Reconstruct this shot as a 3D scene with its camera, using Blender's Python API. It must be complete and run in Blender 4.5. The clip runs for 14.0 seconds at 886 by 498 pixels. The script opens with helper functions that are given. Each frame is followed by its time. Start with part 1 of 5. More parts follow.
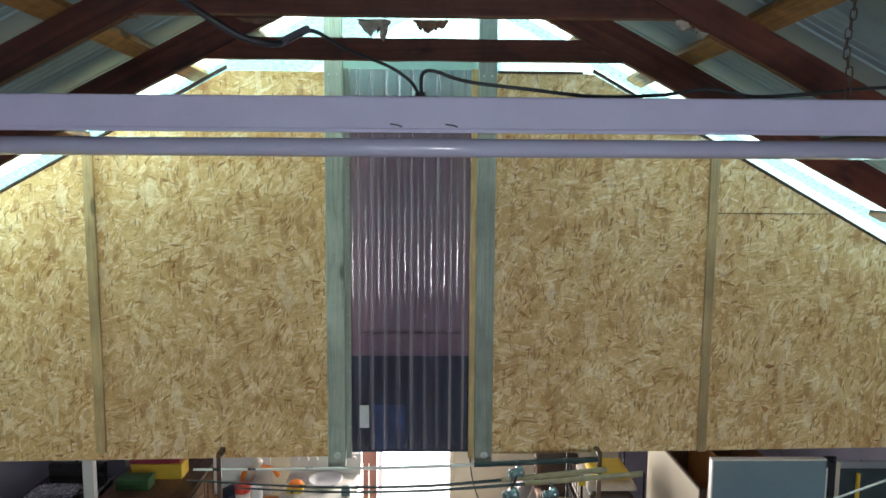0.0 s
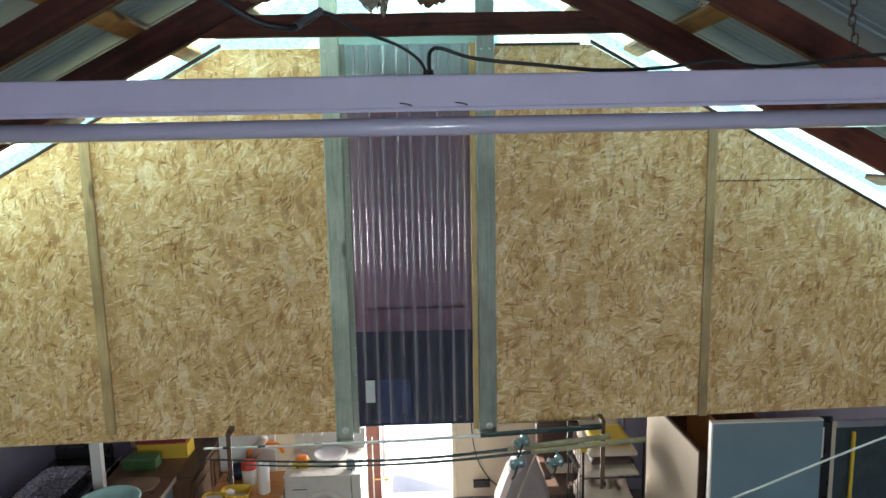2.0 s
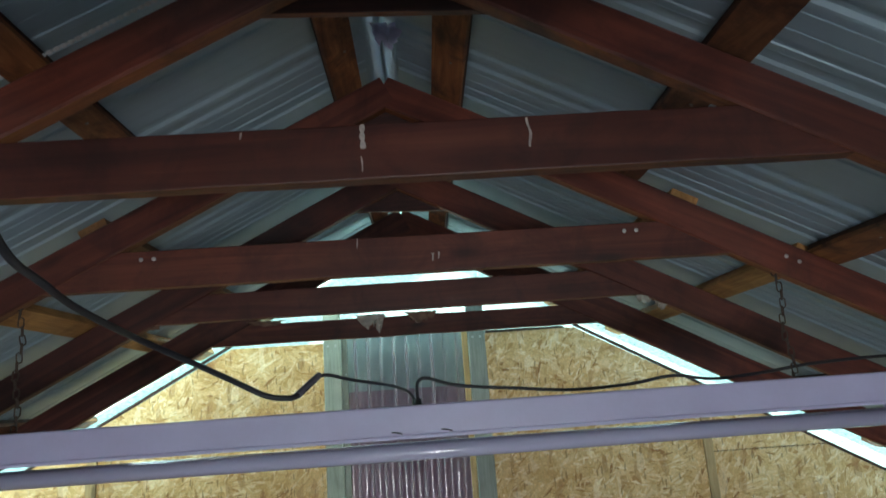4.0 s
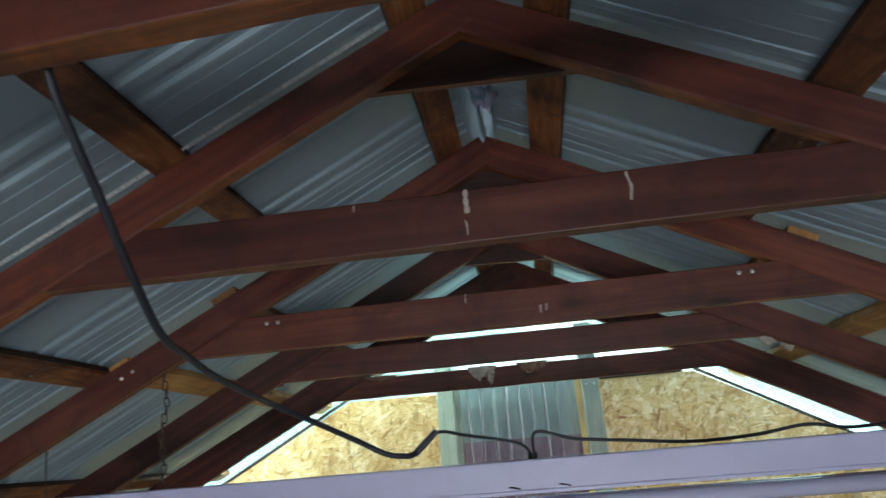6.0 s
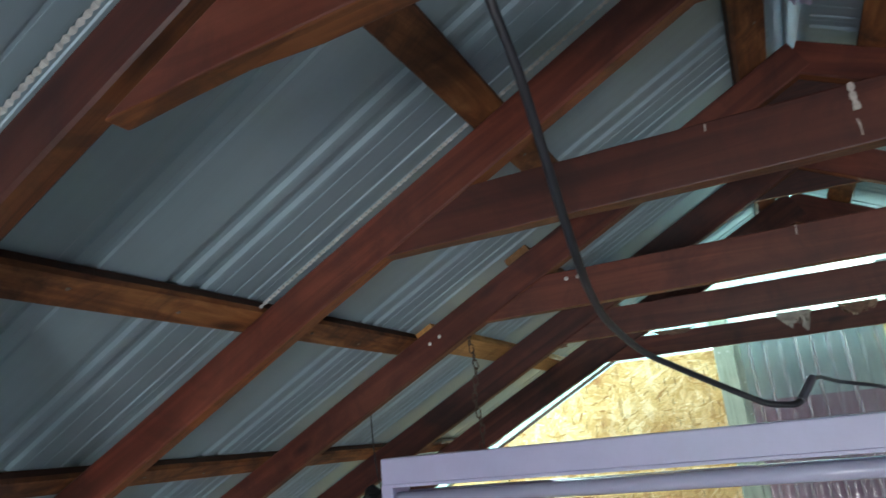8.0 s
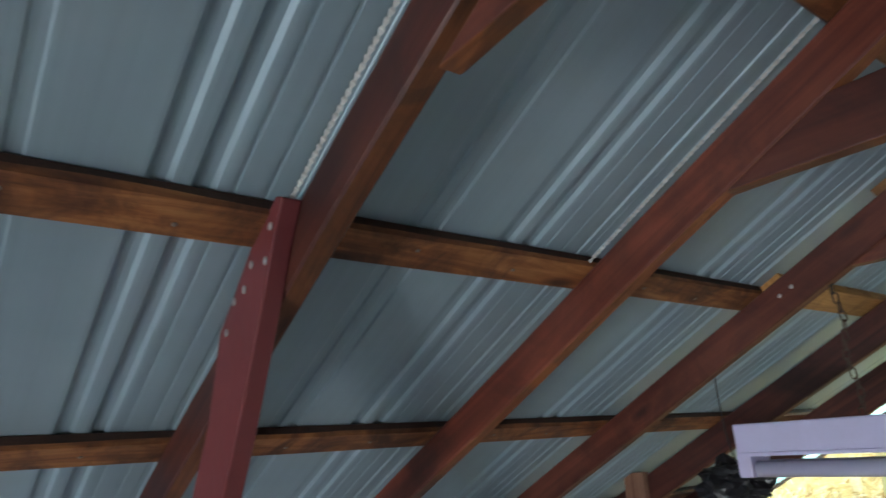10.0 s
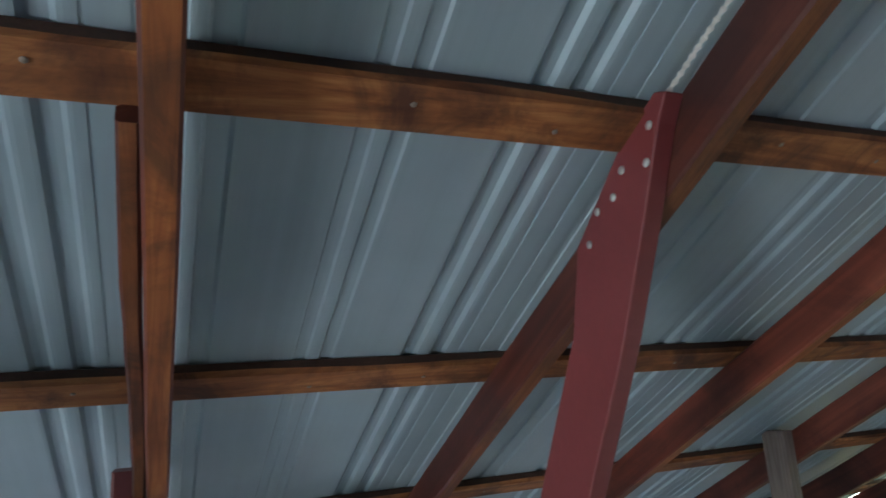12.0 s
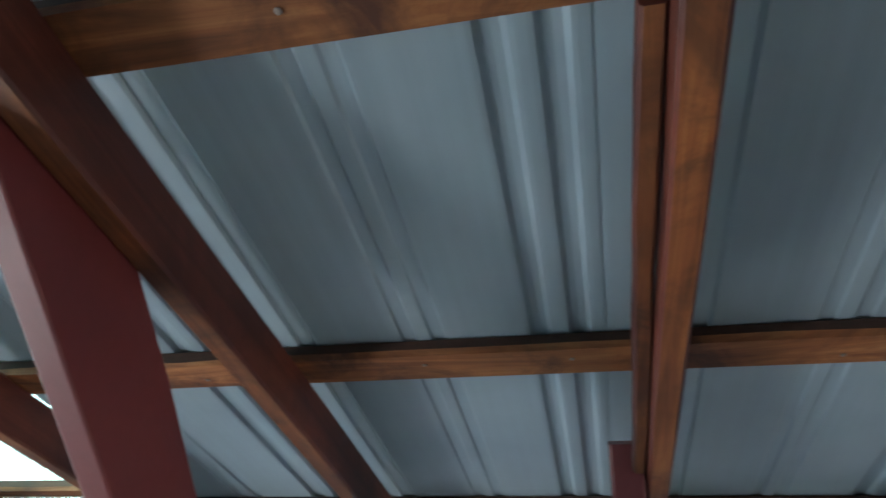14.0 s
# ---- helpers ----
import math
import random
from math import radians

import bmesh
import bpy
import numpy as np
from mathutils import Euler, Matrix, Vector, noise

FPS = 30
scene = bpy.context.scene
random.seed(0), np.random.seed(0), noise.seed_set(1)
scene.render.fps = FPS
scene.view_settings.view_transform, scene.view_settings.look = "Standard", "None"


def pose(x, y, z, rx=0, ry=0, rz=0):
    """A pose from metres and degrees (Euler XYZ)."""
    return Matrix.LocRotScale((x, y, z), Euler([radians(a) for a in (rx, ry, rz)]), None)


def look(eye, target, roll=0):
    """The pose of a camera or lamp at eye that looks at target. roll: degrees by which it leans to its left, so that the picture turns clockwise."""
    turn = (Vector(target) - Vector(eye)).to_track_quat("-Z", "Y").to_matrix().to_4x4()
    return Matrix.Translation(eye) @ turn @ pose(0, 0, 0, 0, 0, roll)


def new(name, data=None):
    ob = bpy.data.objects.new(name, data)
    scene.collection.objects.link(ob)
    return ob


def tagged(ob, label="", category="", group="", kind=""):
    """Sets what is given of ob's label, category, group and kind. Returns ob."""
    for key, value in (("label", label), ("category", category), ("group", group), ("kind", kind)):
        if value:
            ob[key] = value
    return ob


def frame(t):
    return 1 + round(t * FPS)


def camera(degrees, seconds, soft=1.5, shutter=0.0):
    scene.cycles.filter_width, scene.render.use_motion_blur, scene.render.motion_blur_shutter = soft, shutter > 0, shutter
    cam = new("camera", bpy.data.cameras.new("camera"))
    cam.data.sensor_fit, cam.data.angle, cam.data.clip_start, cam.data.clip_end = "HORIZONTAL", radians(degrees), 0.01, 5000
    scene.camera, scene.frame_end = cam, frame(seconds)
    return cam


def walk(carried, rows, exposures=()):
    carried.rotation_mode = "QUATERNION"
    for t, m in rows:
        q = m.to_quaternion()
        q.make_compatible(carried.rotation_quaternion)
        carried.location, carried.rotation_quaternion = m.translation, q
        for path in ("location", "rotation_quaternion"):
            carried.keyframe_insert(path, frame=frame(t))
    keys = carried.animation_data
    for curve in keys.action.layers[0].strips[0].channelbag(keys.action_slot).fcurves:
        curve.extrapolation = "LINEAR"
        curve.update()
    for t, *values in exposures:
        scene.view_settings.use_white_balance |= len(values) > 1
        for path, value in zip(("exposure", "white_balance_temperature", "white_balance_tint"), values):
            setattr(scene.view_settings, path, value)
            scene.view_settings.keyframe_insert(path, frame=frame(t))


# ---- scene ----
cam = camera(67.2, 14.0, shutter=0.4)
PATH = [
    (0, (-0.08, -0.094, 3.1), (-0.036, 1.894, 2.889), 0.4),
    (0.5, (-0.101, -0.102, 3.091), (-0.055, 1.88, 2.829), 0.6),
    (1, (-0.127, -0.101, 3.089), (-0.076, 1.879, 2.81), 0.1),
    (1.5, (-0.15, -0.099, 3.094), (-0.092, 1.879, 2.8), 0.2),
    (2, (-0.126, -0.105, 3.113), (-0.06, 1.873, 2.821), -1.1),
    (2.5, (-0.067, -0.18, 3.157), (0.012, 1.815, 3.038), -1.7),
    (3, (-0.059, -0.23, 3.212), (0.051, 1.764, 3.316), -2.5),
    (3.5, (-0.069, -0.266, 3.257), (0.02, 1.71, 3.554), -3.4),
    (3.7, (-0.08, -0.274, 3.27), (0.006, 1.691, 3.633), -3.7),
    (5.8, (-0.061, -0.319, 3.3), (-0.209, 1.581, 3.908), -4.9),
    (6, (-0.077, -0.324, 3.298), (-0.299, 1.573, 3.892), -4.7),
    (6.5, (-0.137, -0.329, 3.313), (-0.496, 1.535, 3.941), -5.2),
    (7, (-0.238, -0.318, 3.304), (-0.727, 1.522, 3.918), -5.0),
    (7.2, (-0.267, -0.317, 3.307), (-0.821, 1.512, 3.898), -5.4),
    (9.3, (-0.394, -0.235, 3.268), (-1.671, 1.194, 3.84), -3.7),
    (9.5, (-0.403, -0.236, 3.269), (-1.757, 1.117, 3.849), -3.6),
    (10, (-0.417, -0.263, 3.263), (-1.929, 0.916, 3.832), -3.6),
    (10.5, (-0.428, -0.317, 3.264), (-2.058, 0.703, 3.816), -2.7),
    (11, (-0.467, -0.356, 3.261), (-2.166, 0.567, 3.773), -2.0),
    (11.5, (-0.549, -0.419, 3.247), (-2.303, 0.422, 3.709), -3.0),
    (12, (-0.608, -0.489, 3.244), (-2.404, 0.275, 3.677), -4.0),
    (12.5, (-0.647, -0.52, 3.242), (-2.513, 0.062, 3.666), -3.7),
    (13, (-0.715, -0.552, 3.241), (-2.653, -0.31, 3.672), -2.9),
    (13.5, (-0.767, -0.581, 3.235), (-2.716, -0.657, 3.676), -2.4),
    (14, (-0.793, -0.598, 3.232), (-2.701, -0.999, 3.678), -1.8),
]
walk(cam, [(t, look(eye, target, roll)) for t, eye, target, roll in PATH], [(0, 2.62), (2.0, 2.62), (3.5, 2.48), (6.0, 2.9), (7.0, 3.0), (9.5, 3.22), (12.0, 3.2), (14.0, 3.3)])


# ---- daylight, exposure ----
XR, SL = -0.14, 0.52           # ridge line and roof slope (rise over run)
APEX = 4.168                   # top of the rafters at the ridge
FLOOR = -0.62
Y0, Y1 = -5.0, 6.7             # back wall, far wall
M0, M1 = -1.665, 2.92            # the metal roof ends here, translucent sheets go on
UW = 3.85                      # half width of the building

world = bpy.data.worlds.new("sky")
scene.world = world
world.use_nodes = True
wn = world.node_tree.nodes
sky = wn.new("ShaderNodeTexSky")
sky.sky_type = "NISHITA"
sky.sun_disc = False
sky.sun_elevation, sky.sun_rotation = radians(38), radians(302)
wn["Background"].inputs["Strength"].default_value = 0.15
world.node_tree.links.new(sky.outputs["Color"], wn["Background"].inputs["Color"])


def lamp_sun(direction_from, strength):
    d = bpy.data.lights.new("sun", "SUN")
    d.energy, d.angle, d.color = strength, radians(1.0), (1.0, 0.95, 0.88)
    ob = new("sun", d)
    ob.matrix_world = look(direction_from, (0, 0, 0))


def skylight_area(name, m, sx, sy, watts, colour):
    d = bpy.data.lights.new(name, "AREA")
    d.shape, d.size, d.size_y, d.energy, d.color = "RECTANGLE", sx, sy, watts, colour
    ob = new(name, d)
    ob.matrix_world = m


lamp_sun((-5.2, 3.2, 4.8), 5.0)
# daylight that comes in by the two windows in the back wall and by the doorway
for wx, watts in ((-1.27, 3.2), (0.68, 15.5)):
    skylight_area("window_daylight", look((wx, -4.93, 1.57), (wx, 0.0, -0.6)), 0.92, 1.2, watts, (0.94, 0.965, 1.0))
skylight_area("doorway_daylight", look((-0.23, 6.78, 0.35), (-0.23, 3.0, 0.1)), 0.72, 1.8, 26, (1.0, 0.97, 0.93))
# added lamp with no known opening, placed to put highlights on the clear panel
skylight_area("panel_glint_lamp", look((-0.14, -4.90, 2.42), (-0.14, 0.0, 2.0)), 0.85, 0.42, 1.3, (0.92, 0.97, 1.0))


# ---- materials ----
def mat(name, base=(0.5, 0.5, 0.5), rough=0.6, metal=0.0):
    m = bpy.data.materials.new(name)
    m.use_nodes = True
    b = m.node_tree.nodes["Principled BSDF"]
    b.inputs["Base Color"].default_value = (*base, 1)
    b.inputs["Roughness"].default_value = rough
    b.inputs["Metallic"].default_value = metal
    return m, m.node_tree.nodes, m.node_tree.links, b


def coords(n, l, scale=(1, 1, 1), rot=(0, 0, 0), kind="Object"):
    tc, mp = n.new("ShaderNodeTexCoord"), n.new("ShaderNodeMapping")
    mp.inputs["Scale"].default_value = scale
    mp.inputs["Rotation"].default_value = rot
    l.new(tc.outputs[kind], mp.inputs["Vector"])
    return mp.outputs["Vector"]


def noise_of(n, l, vec, scale, detail=4, rough=0.55, dist=0.0):
    t = n.new("ShaderNodeTexNoise")
    for k, v in (("Scale", scale), ("Detail", detail), ("Roughness", rough), ("Distortion", dist)):
        t.inputs[k].default_value = v
    l.new(vec, t.inputs["Vector"])
    return t.outputs["Fac"]


def ramp(n, l, fac, stops):
    r = n.new("ShaderNodeValToRGB")
    e = r.color_ramp.elements
    while len(e) < len(stops):
        e.new(0.5)
    for el, (p, c) in zip(e, stops):
        el.position, el.color = p, (*c, 1)
    l.new(fac, r.inputs["Fac"])
    return r.outputs["Color"]


def mixc(n, l, fac, a, b, mode="MIX"):
    m = n.new("ShaderNodeMix")
    m.data_type, m.blend_type = "RGBA", mode
    for sock, v in ((m.inputs["Factor"], fac), (m.inputs["A"], a), (m.inputs["B"], b)):
        if isinstance(v, (int, float)):
            sock.default_value = v
        elif isinstance(v, tuple):
            sock.default_value = (*v, 1)
        else:
            l.new(v, sock)
    return m.outputs["Result"]


def bump(n, l, b, height, strength=0.3, dist=0.004):
    k = n.new("ShaderNodeBump")
    k.inputs["Strength"].default_value, k.inputs["Distance"].default_value = strength, dist
    l.new(height, k.inputs["Height"])
    l.new(k.outputs["Normal"], b.inputs["Normal"])


def rand_shift(n, l, vec):
    """Moves the pattern by a random amount for each object."""
    info, mul, add = n.new("ShaderNodeObjectInfo"), n.new("ShaderNodeMath"), n.new("ShaderNodeVectorMath")
    mul.operation, add.operation = "MULTIPLY", "ADD"
    mul.inputs[1].default_value = 37.0
    l.new(info.outputs["Random"], mul.inputs[0])
    l.new(vec, add.inputs[0])
    l.new(mul.outputs[0], add.inputs[1])
    return add.outputs[0], info.outputs["Random"]


def wood(name, dark, mid, light, axis, rough=0.6, stain=0.0, stain_col=(0.01, 0.006, 0.004), knots=True, soft=False, bold=False):
    """Sawn timber with grain along the axis 'x', 'y' or 'z' of the object."""
    m, n, l, b = mat(name, mid, rough)
    g = 11 if bold else 22
    k = {"x": (1.2, g, g), "y": (g, 1.2, g), "z": (g, g, 1.2)}[axis]
    base = coords(n, l)
    vec, rnd = rand_shift(n, l, coords(n, l, k))
    grain = noise_of(n, l, vec, 1.1 if soft else 1.6, 6, 0.55 if soft else 0.62, 1.2 if soft else 2.4)
    col = ramp(n, l, grain, [(0.28, dark), (0.5, mid), (0.74, light)])
    v2, _ = rand_shift(n, l, base)
    blotch = noise_of(n, l, v2, 3.2, 5, 0.6)
    col = mixc(n, l, 1.0, col, ramp(n, l, blotch, [(0.3, (0.62, 0.6, 0.58)), (0.7, (1.15, 1.1, 1.05))]), "MULTIPLY")
    if stain:
        st = noise_of(n, l, v2, 5.5, 6, 0.68, 0.8)
        f = ramp(n, l, st, [(0.47, (0, 0, 0)), (0.64, (stain, stain, stain))])
        col = mixc(n, l, f, col, stain_col)
    # boards differ in how dark they are stained
    col = mixc(n, l, 1.0, col, ramp(n, l, rnd, [(0.0, (0.62, 0.60, 0.64)), (0.5, (1.0, 1.0, 1.0)), (1.0, (1.32, 1.28, 1.22))]), "MULTIPLY")
    if knots:
        vo = n.new("ShaderNodeTexVoronoi")
        vo.inputs["Scale"].default_value = 1.0
        kk = {"x": (2.4, 7, 7), "y": (7, 2.4, 7), "z": (7, 7, 2.4)}[axis]
        v3, _ = rand_shift(n, l, coords(n, l, kk))
        l.new(v3, vo.inputs["Vector"])
        f = ramp(n, l, vo.outputs["Distance"], [(0.07, (0.85, 0.85, 0.85)), (0.14, (0, 0, 0))])
        col = mixc(n, l, f, col, tuple(c * 0.35 for c in dark))
    l.new(col, b.inputs["Base Color"])
    bump(n, l, b, grain, 0.2 if soft else 0.35, 0.003)
    return m


def osb(name):
    """Pressed strand board: layers of stretched flakes at several angles."""
    m, n, l, b = mat(name, (0.5, 0.36, 0.18), 0.62)
    base, rnd = rand_shift(n, l, coords(n, l))
    warp = n.new("ShaderNodeTexNoise")
    warp.inputs["Scale"].default_value = 9.0
    l.new(base, warp.inputs["Vector"])
    wv = n.new("ShaderNodeVectorMath")
    wv.operation = "MULTIPLY_ADD"
    wv.inputs[1].default_value = (0.020, 0.020, 0.020)
    l.new(warp.outputs["Color"], wv.inputs[0])
    l.new(base, wv.inputs[2])
    patch = n.new("ShaderNodeTexVoronoi")
    patch.inputs["Scale"].default_value = 6.0
    l.new(wv.outputs[0], patch.inputs["Vector"])
    psep = n.new("ShaderNodeSeparateColor")
    l.new(patch.outputs["Color"], psep.inputs[0])
    col, hsum = None, None
    for i, (ang, sc) in enumerate(((100, (34, 1, 11)), (-50, (40, 1, 12)), (42, (46, 1, 14)), (6, (52, 1, 14)), (-24, (70, 1, 18)), (70, (90, 1, 18)), (-8, (120, 1, 24)))):
        mp = n.new("ShaderNodeMapping")
        mp.vector_type = "POINT"
        rotm = n.new("ShaderNodeVectorRotate")
        rotm.rotation_type = "Y_AXIS"
        turn = n.new("ShaderNodeMath")
        turn.operation = "MULTIPLY_ADD"
        turn.inputs[1].default_value, turn.inputs[2].default_value = 2.2 if i % 2 else -1.7, radians(ang)
        l.new(psep.outputs[i % 3], turn.inputs[0])
        l.new(turn.outputs[0], rotm.inputs["Angle"])
        l.new(wv.outputs[0], rotm.inputs["Vector"])
        l.new(rotm.outputs[0], mp.inputs["Vector"])
        mp.inputs["Scale"].default_value = (sc[0], 0.001, sc[2])
        mp.inputs["Location"].default_value = (i * 3.7, 0, i * 1.9)
        vo = n.new("ShaderNodeTexVoronoi")
        vo.inputs["Scale"].default_value = 1.0
        l.new(mp.outputs[0], vo.inputs["Vector"])
        sep = n.new("ShaderNodeSeparateColor")
        l.new(vo.outputs["Color"], sep.inputs[0])
        if i < 4:       # broad flakes
            tone = ramp(n, l, sep.outputs[0], [(0.0, (0.52, 0.25, 0.08)), (0.035, (0.66, 0.41, 0.16)), (0.20, (0.72, 0.47, 0.21)), (0.70, (0.79, 0.56, 0.275)), (1.0, (0.89, 0.72, 0.44))])
        else:           # thin strands
            tone = ramp(n, l, sep.outputs[0], [(0.0, (0.40, 0.19, 0.06)), (0.08, (0.58, 0.33, 0.12)), (0.24, (0.70, 0.45, 0.195)), (0.60, (0.81, 0.59, 0.31)), (1.0, (0.93, 0.78, 0.53))])
        if col is None:
            col, hsum = tone, sep.outputs[1]
        else:
            pick = n.new("ShaderNodeMath")
            pick.operation = "GREATER_THAN"
            pick.inputs[1].default_value = 0.62 if i < 4 else 0.82
            l.new(sep.outputs[2], pick.inputs[0])
            col = mixc(n, l, pick.outputs[0], col, tone)
            hm = n.new("ShaderNodeMix")
            l.new(pick.outputs[0], hm.inputs["Factor"])
            l.new(hsum, hm.inputs["A"])
            l.new(sep.outputs[1], hm.inputs["B"])
            hsum = hm.outputs["Result"]
    # small dark chips and a fine speckle
    chips = n.new("ShaderNodeTexVoronoi")
    chips.inputs["Scale"].default_value = 1.0
    mp = n.new("ShaderNodeMapping")
    mp.inputs["Scale"].default_value = (150, 0.001, 32)
    mp.inputs["Rotation"].default_value = (0, 0.7, 0)
    l.new(wv.outputs[0], mp.inputs["Vector"])
    l.new(mp.outputs[0], chips.inputs["Vector"])
    sp = n.new("ShaderNodeSeparateColor")
    l.new(chips.outputs["Color"], sp.inputs[0])
    f = ramp(n, l, sp.outputs[1], [(0.965, (0, 0, 0)), (0.98, (0.65, 0.65, 0.65))])
    col = mixc(n, l, f, col, (0.30, 0.14, 0.04))
    for scale, turn, keep, tint in (((32, 0.001, 12), 0.25, 0.94, (0.52, 0.27, 0.10)), ((34, 0.001, 13), -0.45, 0.96, (0.46, 0.24, 0.09)), ((28, 0.001, 11), -0.3, 0.95, (0.94, 0.80, 0.56))):
        mq, vq, sq = n.new("ShaderNodeMapping"), n.new("ShaderNodeTexVoronoi"), n.new("ShaderNodeSeparateColor")
        mq.inputs["Scale"].default_value, mq.inputs["Rotation"].default_value = scale, (0, turn, 0)
        vq.inputs["Scale"].default_value = 1.0
        l.new(wv.outputs[0], mq.inputs["Vector"])
        l.new(mq.outputs[0], vq.inputs["Vector"])
        l.new(vq.outputs["Color"], sq.inputs[0])
        col = mixc(n, l, ramp(n, l, sq.outputs[0], [(keep, (0, 0, 0)), (keep + 0.01, (0.52, 0.52, 0.52))]), col, tint)
    cloud = noise_of(n, l, base, 7.0, 4, 0.6)
    col = mixc(n, l, 1.0, col, ramp(n, l, cloud, [(0.36, (0.87, 0.74, 0.60)), (0.60, (1.08, 1.045, 1.02))]), "MULTIPLY")
    fine = noise_of(n, l, base, 130, 3, 0.6)
    col = mixc(n, l, 1.0, col, ramp(n, l, fine, [(0.3, (0.80, 0.77, 0.74)), (0.7, (1.12, 1.12, 1.12))]), "MULTIPLY")
    l.new(col, b.inputs["Base Color"])
    bump(n, l, b, hsum, 0.25, 0.003)
    return m


def plain(name, base, rough=0.5, metal=0.0, var=0.12, scale=6.0, fine=0.0, coat=0.0):
    """Painted, moulded or pressed surface with slight unevenness and dirt."""
    m, n, l, b = mat(name, base, rough, metal)
    vec, _ = rand_shift(n, l, coords(n, l))
    big = noise_of(n, l, vec, scale, 5, 0.6)
    small = noise_of(n, l, vec, scale * 14, 3, 0.6)
    lo, hi = tuple(c * (1 - var) for c in base), tuple(min(1, c * (1 + var)) for c in base)
    col = ramp(n, l, big, [(0.3, lo), (0.7, hi)])
    col = mixc(n, l, 1.0, col, ramp(n, l, small, [(0.3, (1 - var * 0.6,) * 3), (0.7, (1.0,) * 3)]), "MULTIPLY")
    l.new(col, b.inputs["Base Color"])
    l.new(ramp(n, l, big, [(0.3, (max(0.03, rough - 0.08),) * 3), (0.7, (min(1, rough + 0.1),) * 3)]), b.inputs["Roughness"])
    b.inputs["Coat Weight"].default_value = coat
    if fine:
        bump(n, l, b, small, fine, 0.002)
    return m


def sheet_metal(name):
    m, n, l, b = mat(name, (0.50, 0.54, 0.60), 0.5, 0.32)
    vec, _ = rand_shift(n, l, coords(n, l, (1.5, 1.5, 1.5)))
    big = noise_of(n, l, vec, 1.8, 4, 0.6)
    streak, _ = rand_shift(n, l, coords(n, l, (0.6, 30, 1)))
    s = noise_of(n, l, streak, 1.5, 4, 0.6)
    col = ramp(n, l, big, [(0.3, (0.315, 0.415, 0.475)), (0.7, (0.38, 0.49, 0.55))])
    col = mixc(n, l, 1.0, col, ramp(n, l, s, [(0.3, (0.93, 0.93, 0.93)), (0.7, (1.04, 1.04, 1.03))]), "MULTIPLY")
    l.new(col, b.inputs["Base Color"])
    l.new(ramp(n, l, s, [(0.3, (0.42,) * 3), (0.7, (0.54,) * 3)]), b.inputs["Roughness"])
    return m


def translucent_sheet(name, tint, dirt):
    """Weathered fibreglass roofing that lets daylight through."""
    m, n, l, b = mat(name, tint, 0.5)
    out = n["Material Output"]
    tr, df, mx = n.new("ShaderNodeBsdfTranslucent"), n.new("ShaderNodeBsdfDiffuse"), n.new("ShaderNodeMixShader")
    vec = coords(n, l)
    st = noise_of(n, l, coords(n, l, (1, 1, 2.5)), 48, 5, 0.75, 0.6)
    bg = noise_of(n, l, vec, 2.5, 4, 0.6)
    col = ramp(n, l, st, [(0.36, tuple(c * dirt for c in tint)), (0.56, tint)])
    col = mixc(n, l, 1.0, col, ramp(n, l, bg, [(0.3, (0.9, 0.93, 0.92)), (0.7, (1, 1, 1))]), "MULTIPLY")
    l.new(col, tr.inputs["Color"])
    l.new(col, df.inputs["Color"])
    mx.inputs["Fac"].default_value = 0.12
    l.new(tr.outputs[0], mx.inputs[1])
    l.new(df.outputs[0], mx.inputs[2])
    l.new(mx.outputs[0], out.inputs["Surface"])
    return m


def clear_plastic(name, tint, rough, haze):
    """Thin clear plastic: see-through, streaked with milky haze and painted rib sheen, with a gloss."""
    m, n, l, b = mat(name, tint, rough)
    out = n["Material Output"]
    tp, gl, df = n.new("ShaderNodeBsdfTransparent"), n.new("ShaderNodeBsdfGlossy"), n.new("ShaderNodeBsdfDiffuse")
    m1, m2, fr = n.new("ShaderNodeMixShader"), n.new("ShaderNodeMixShader"), n.new("ShaderNodeFresnel")
    tp.inputs["Color"].default_value = (*tint, 1)
    df.inputs["Color"].default_value = (0.62, 0.54, 0.61, 1)
    gl.inputs["Roughness"].default_value = rough
    fr.inputs["IOR"].default_value = 1.75
    dirt = noise_of(n, l, coords(n, l, (17, 1, 0.35)), 1.6, 3, 0.5)
    # pale bands repeat with the corrugation: painted sheen for light the ribs reflect
    tc, sx, mu, sn = n.new("ShaderNodeTexCoord"), n.new("ShaderNodeSeparateXYZ"), n.new("ShaderNodeMath"), n.new("ShaderNodeMath")
    l.new(tc.outputs["Object"], sx.inputs[0])
    mu.operation, sn.operation = "MULTIPLY_ADD", "SINE"
    mu.inputs[1].default_value, mu.inputs[2].default_value = 2 * math.pi / 0.0677, 2 * math.pi * 0.505 / 0.0677 + 1.57
    l.new(sx.outputs["X"], mu.inputs[0])
    l.new(mu.outputs[0], sn.inputs[0])
    rib_sheen = ramp(n, l, sn.outputs[0], [(0.25, (0.35,) * 3), (0.95, (2.6,) * 3)])
    spots = ramp(n, l, dirt, [(0.36, (haze * 0.5,) * 3), (0.66, (haze * 1.5,) * 3)])
    l.new(mixc(n, l, 1.0, spots, rib_sheen, "MULTIPLY"), m1.inputs["Fac"])
    l.new(tp.outputs[0], m1.inputs[1])
    l.new(df.outputs[0], m1.inputs[2])
    l.new(fr.outputs[0], m2.inputs["Fac"])
    l.new(m1.outputs[0], m2.inputs[1])
    l.new(gl.outputs[0], m2.inputs[2])
    l.new(m2.outputs[0], out.inputs["Surface"])
    return m


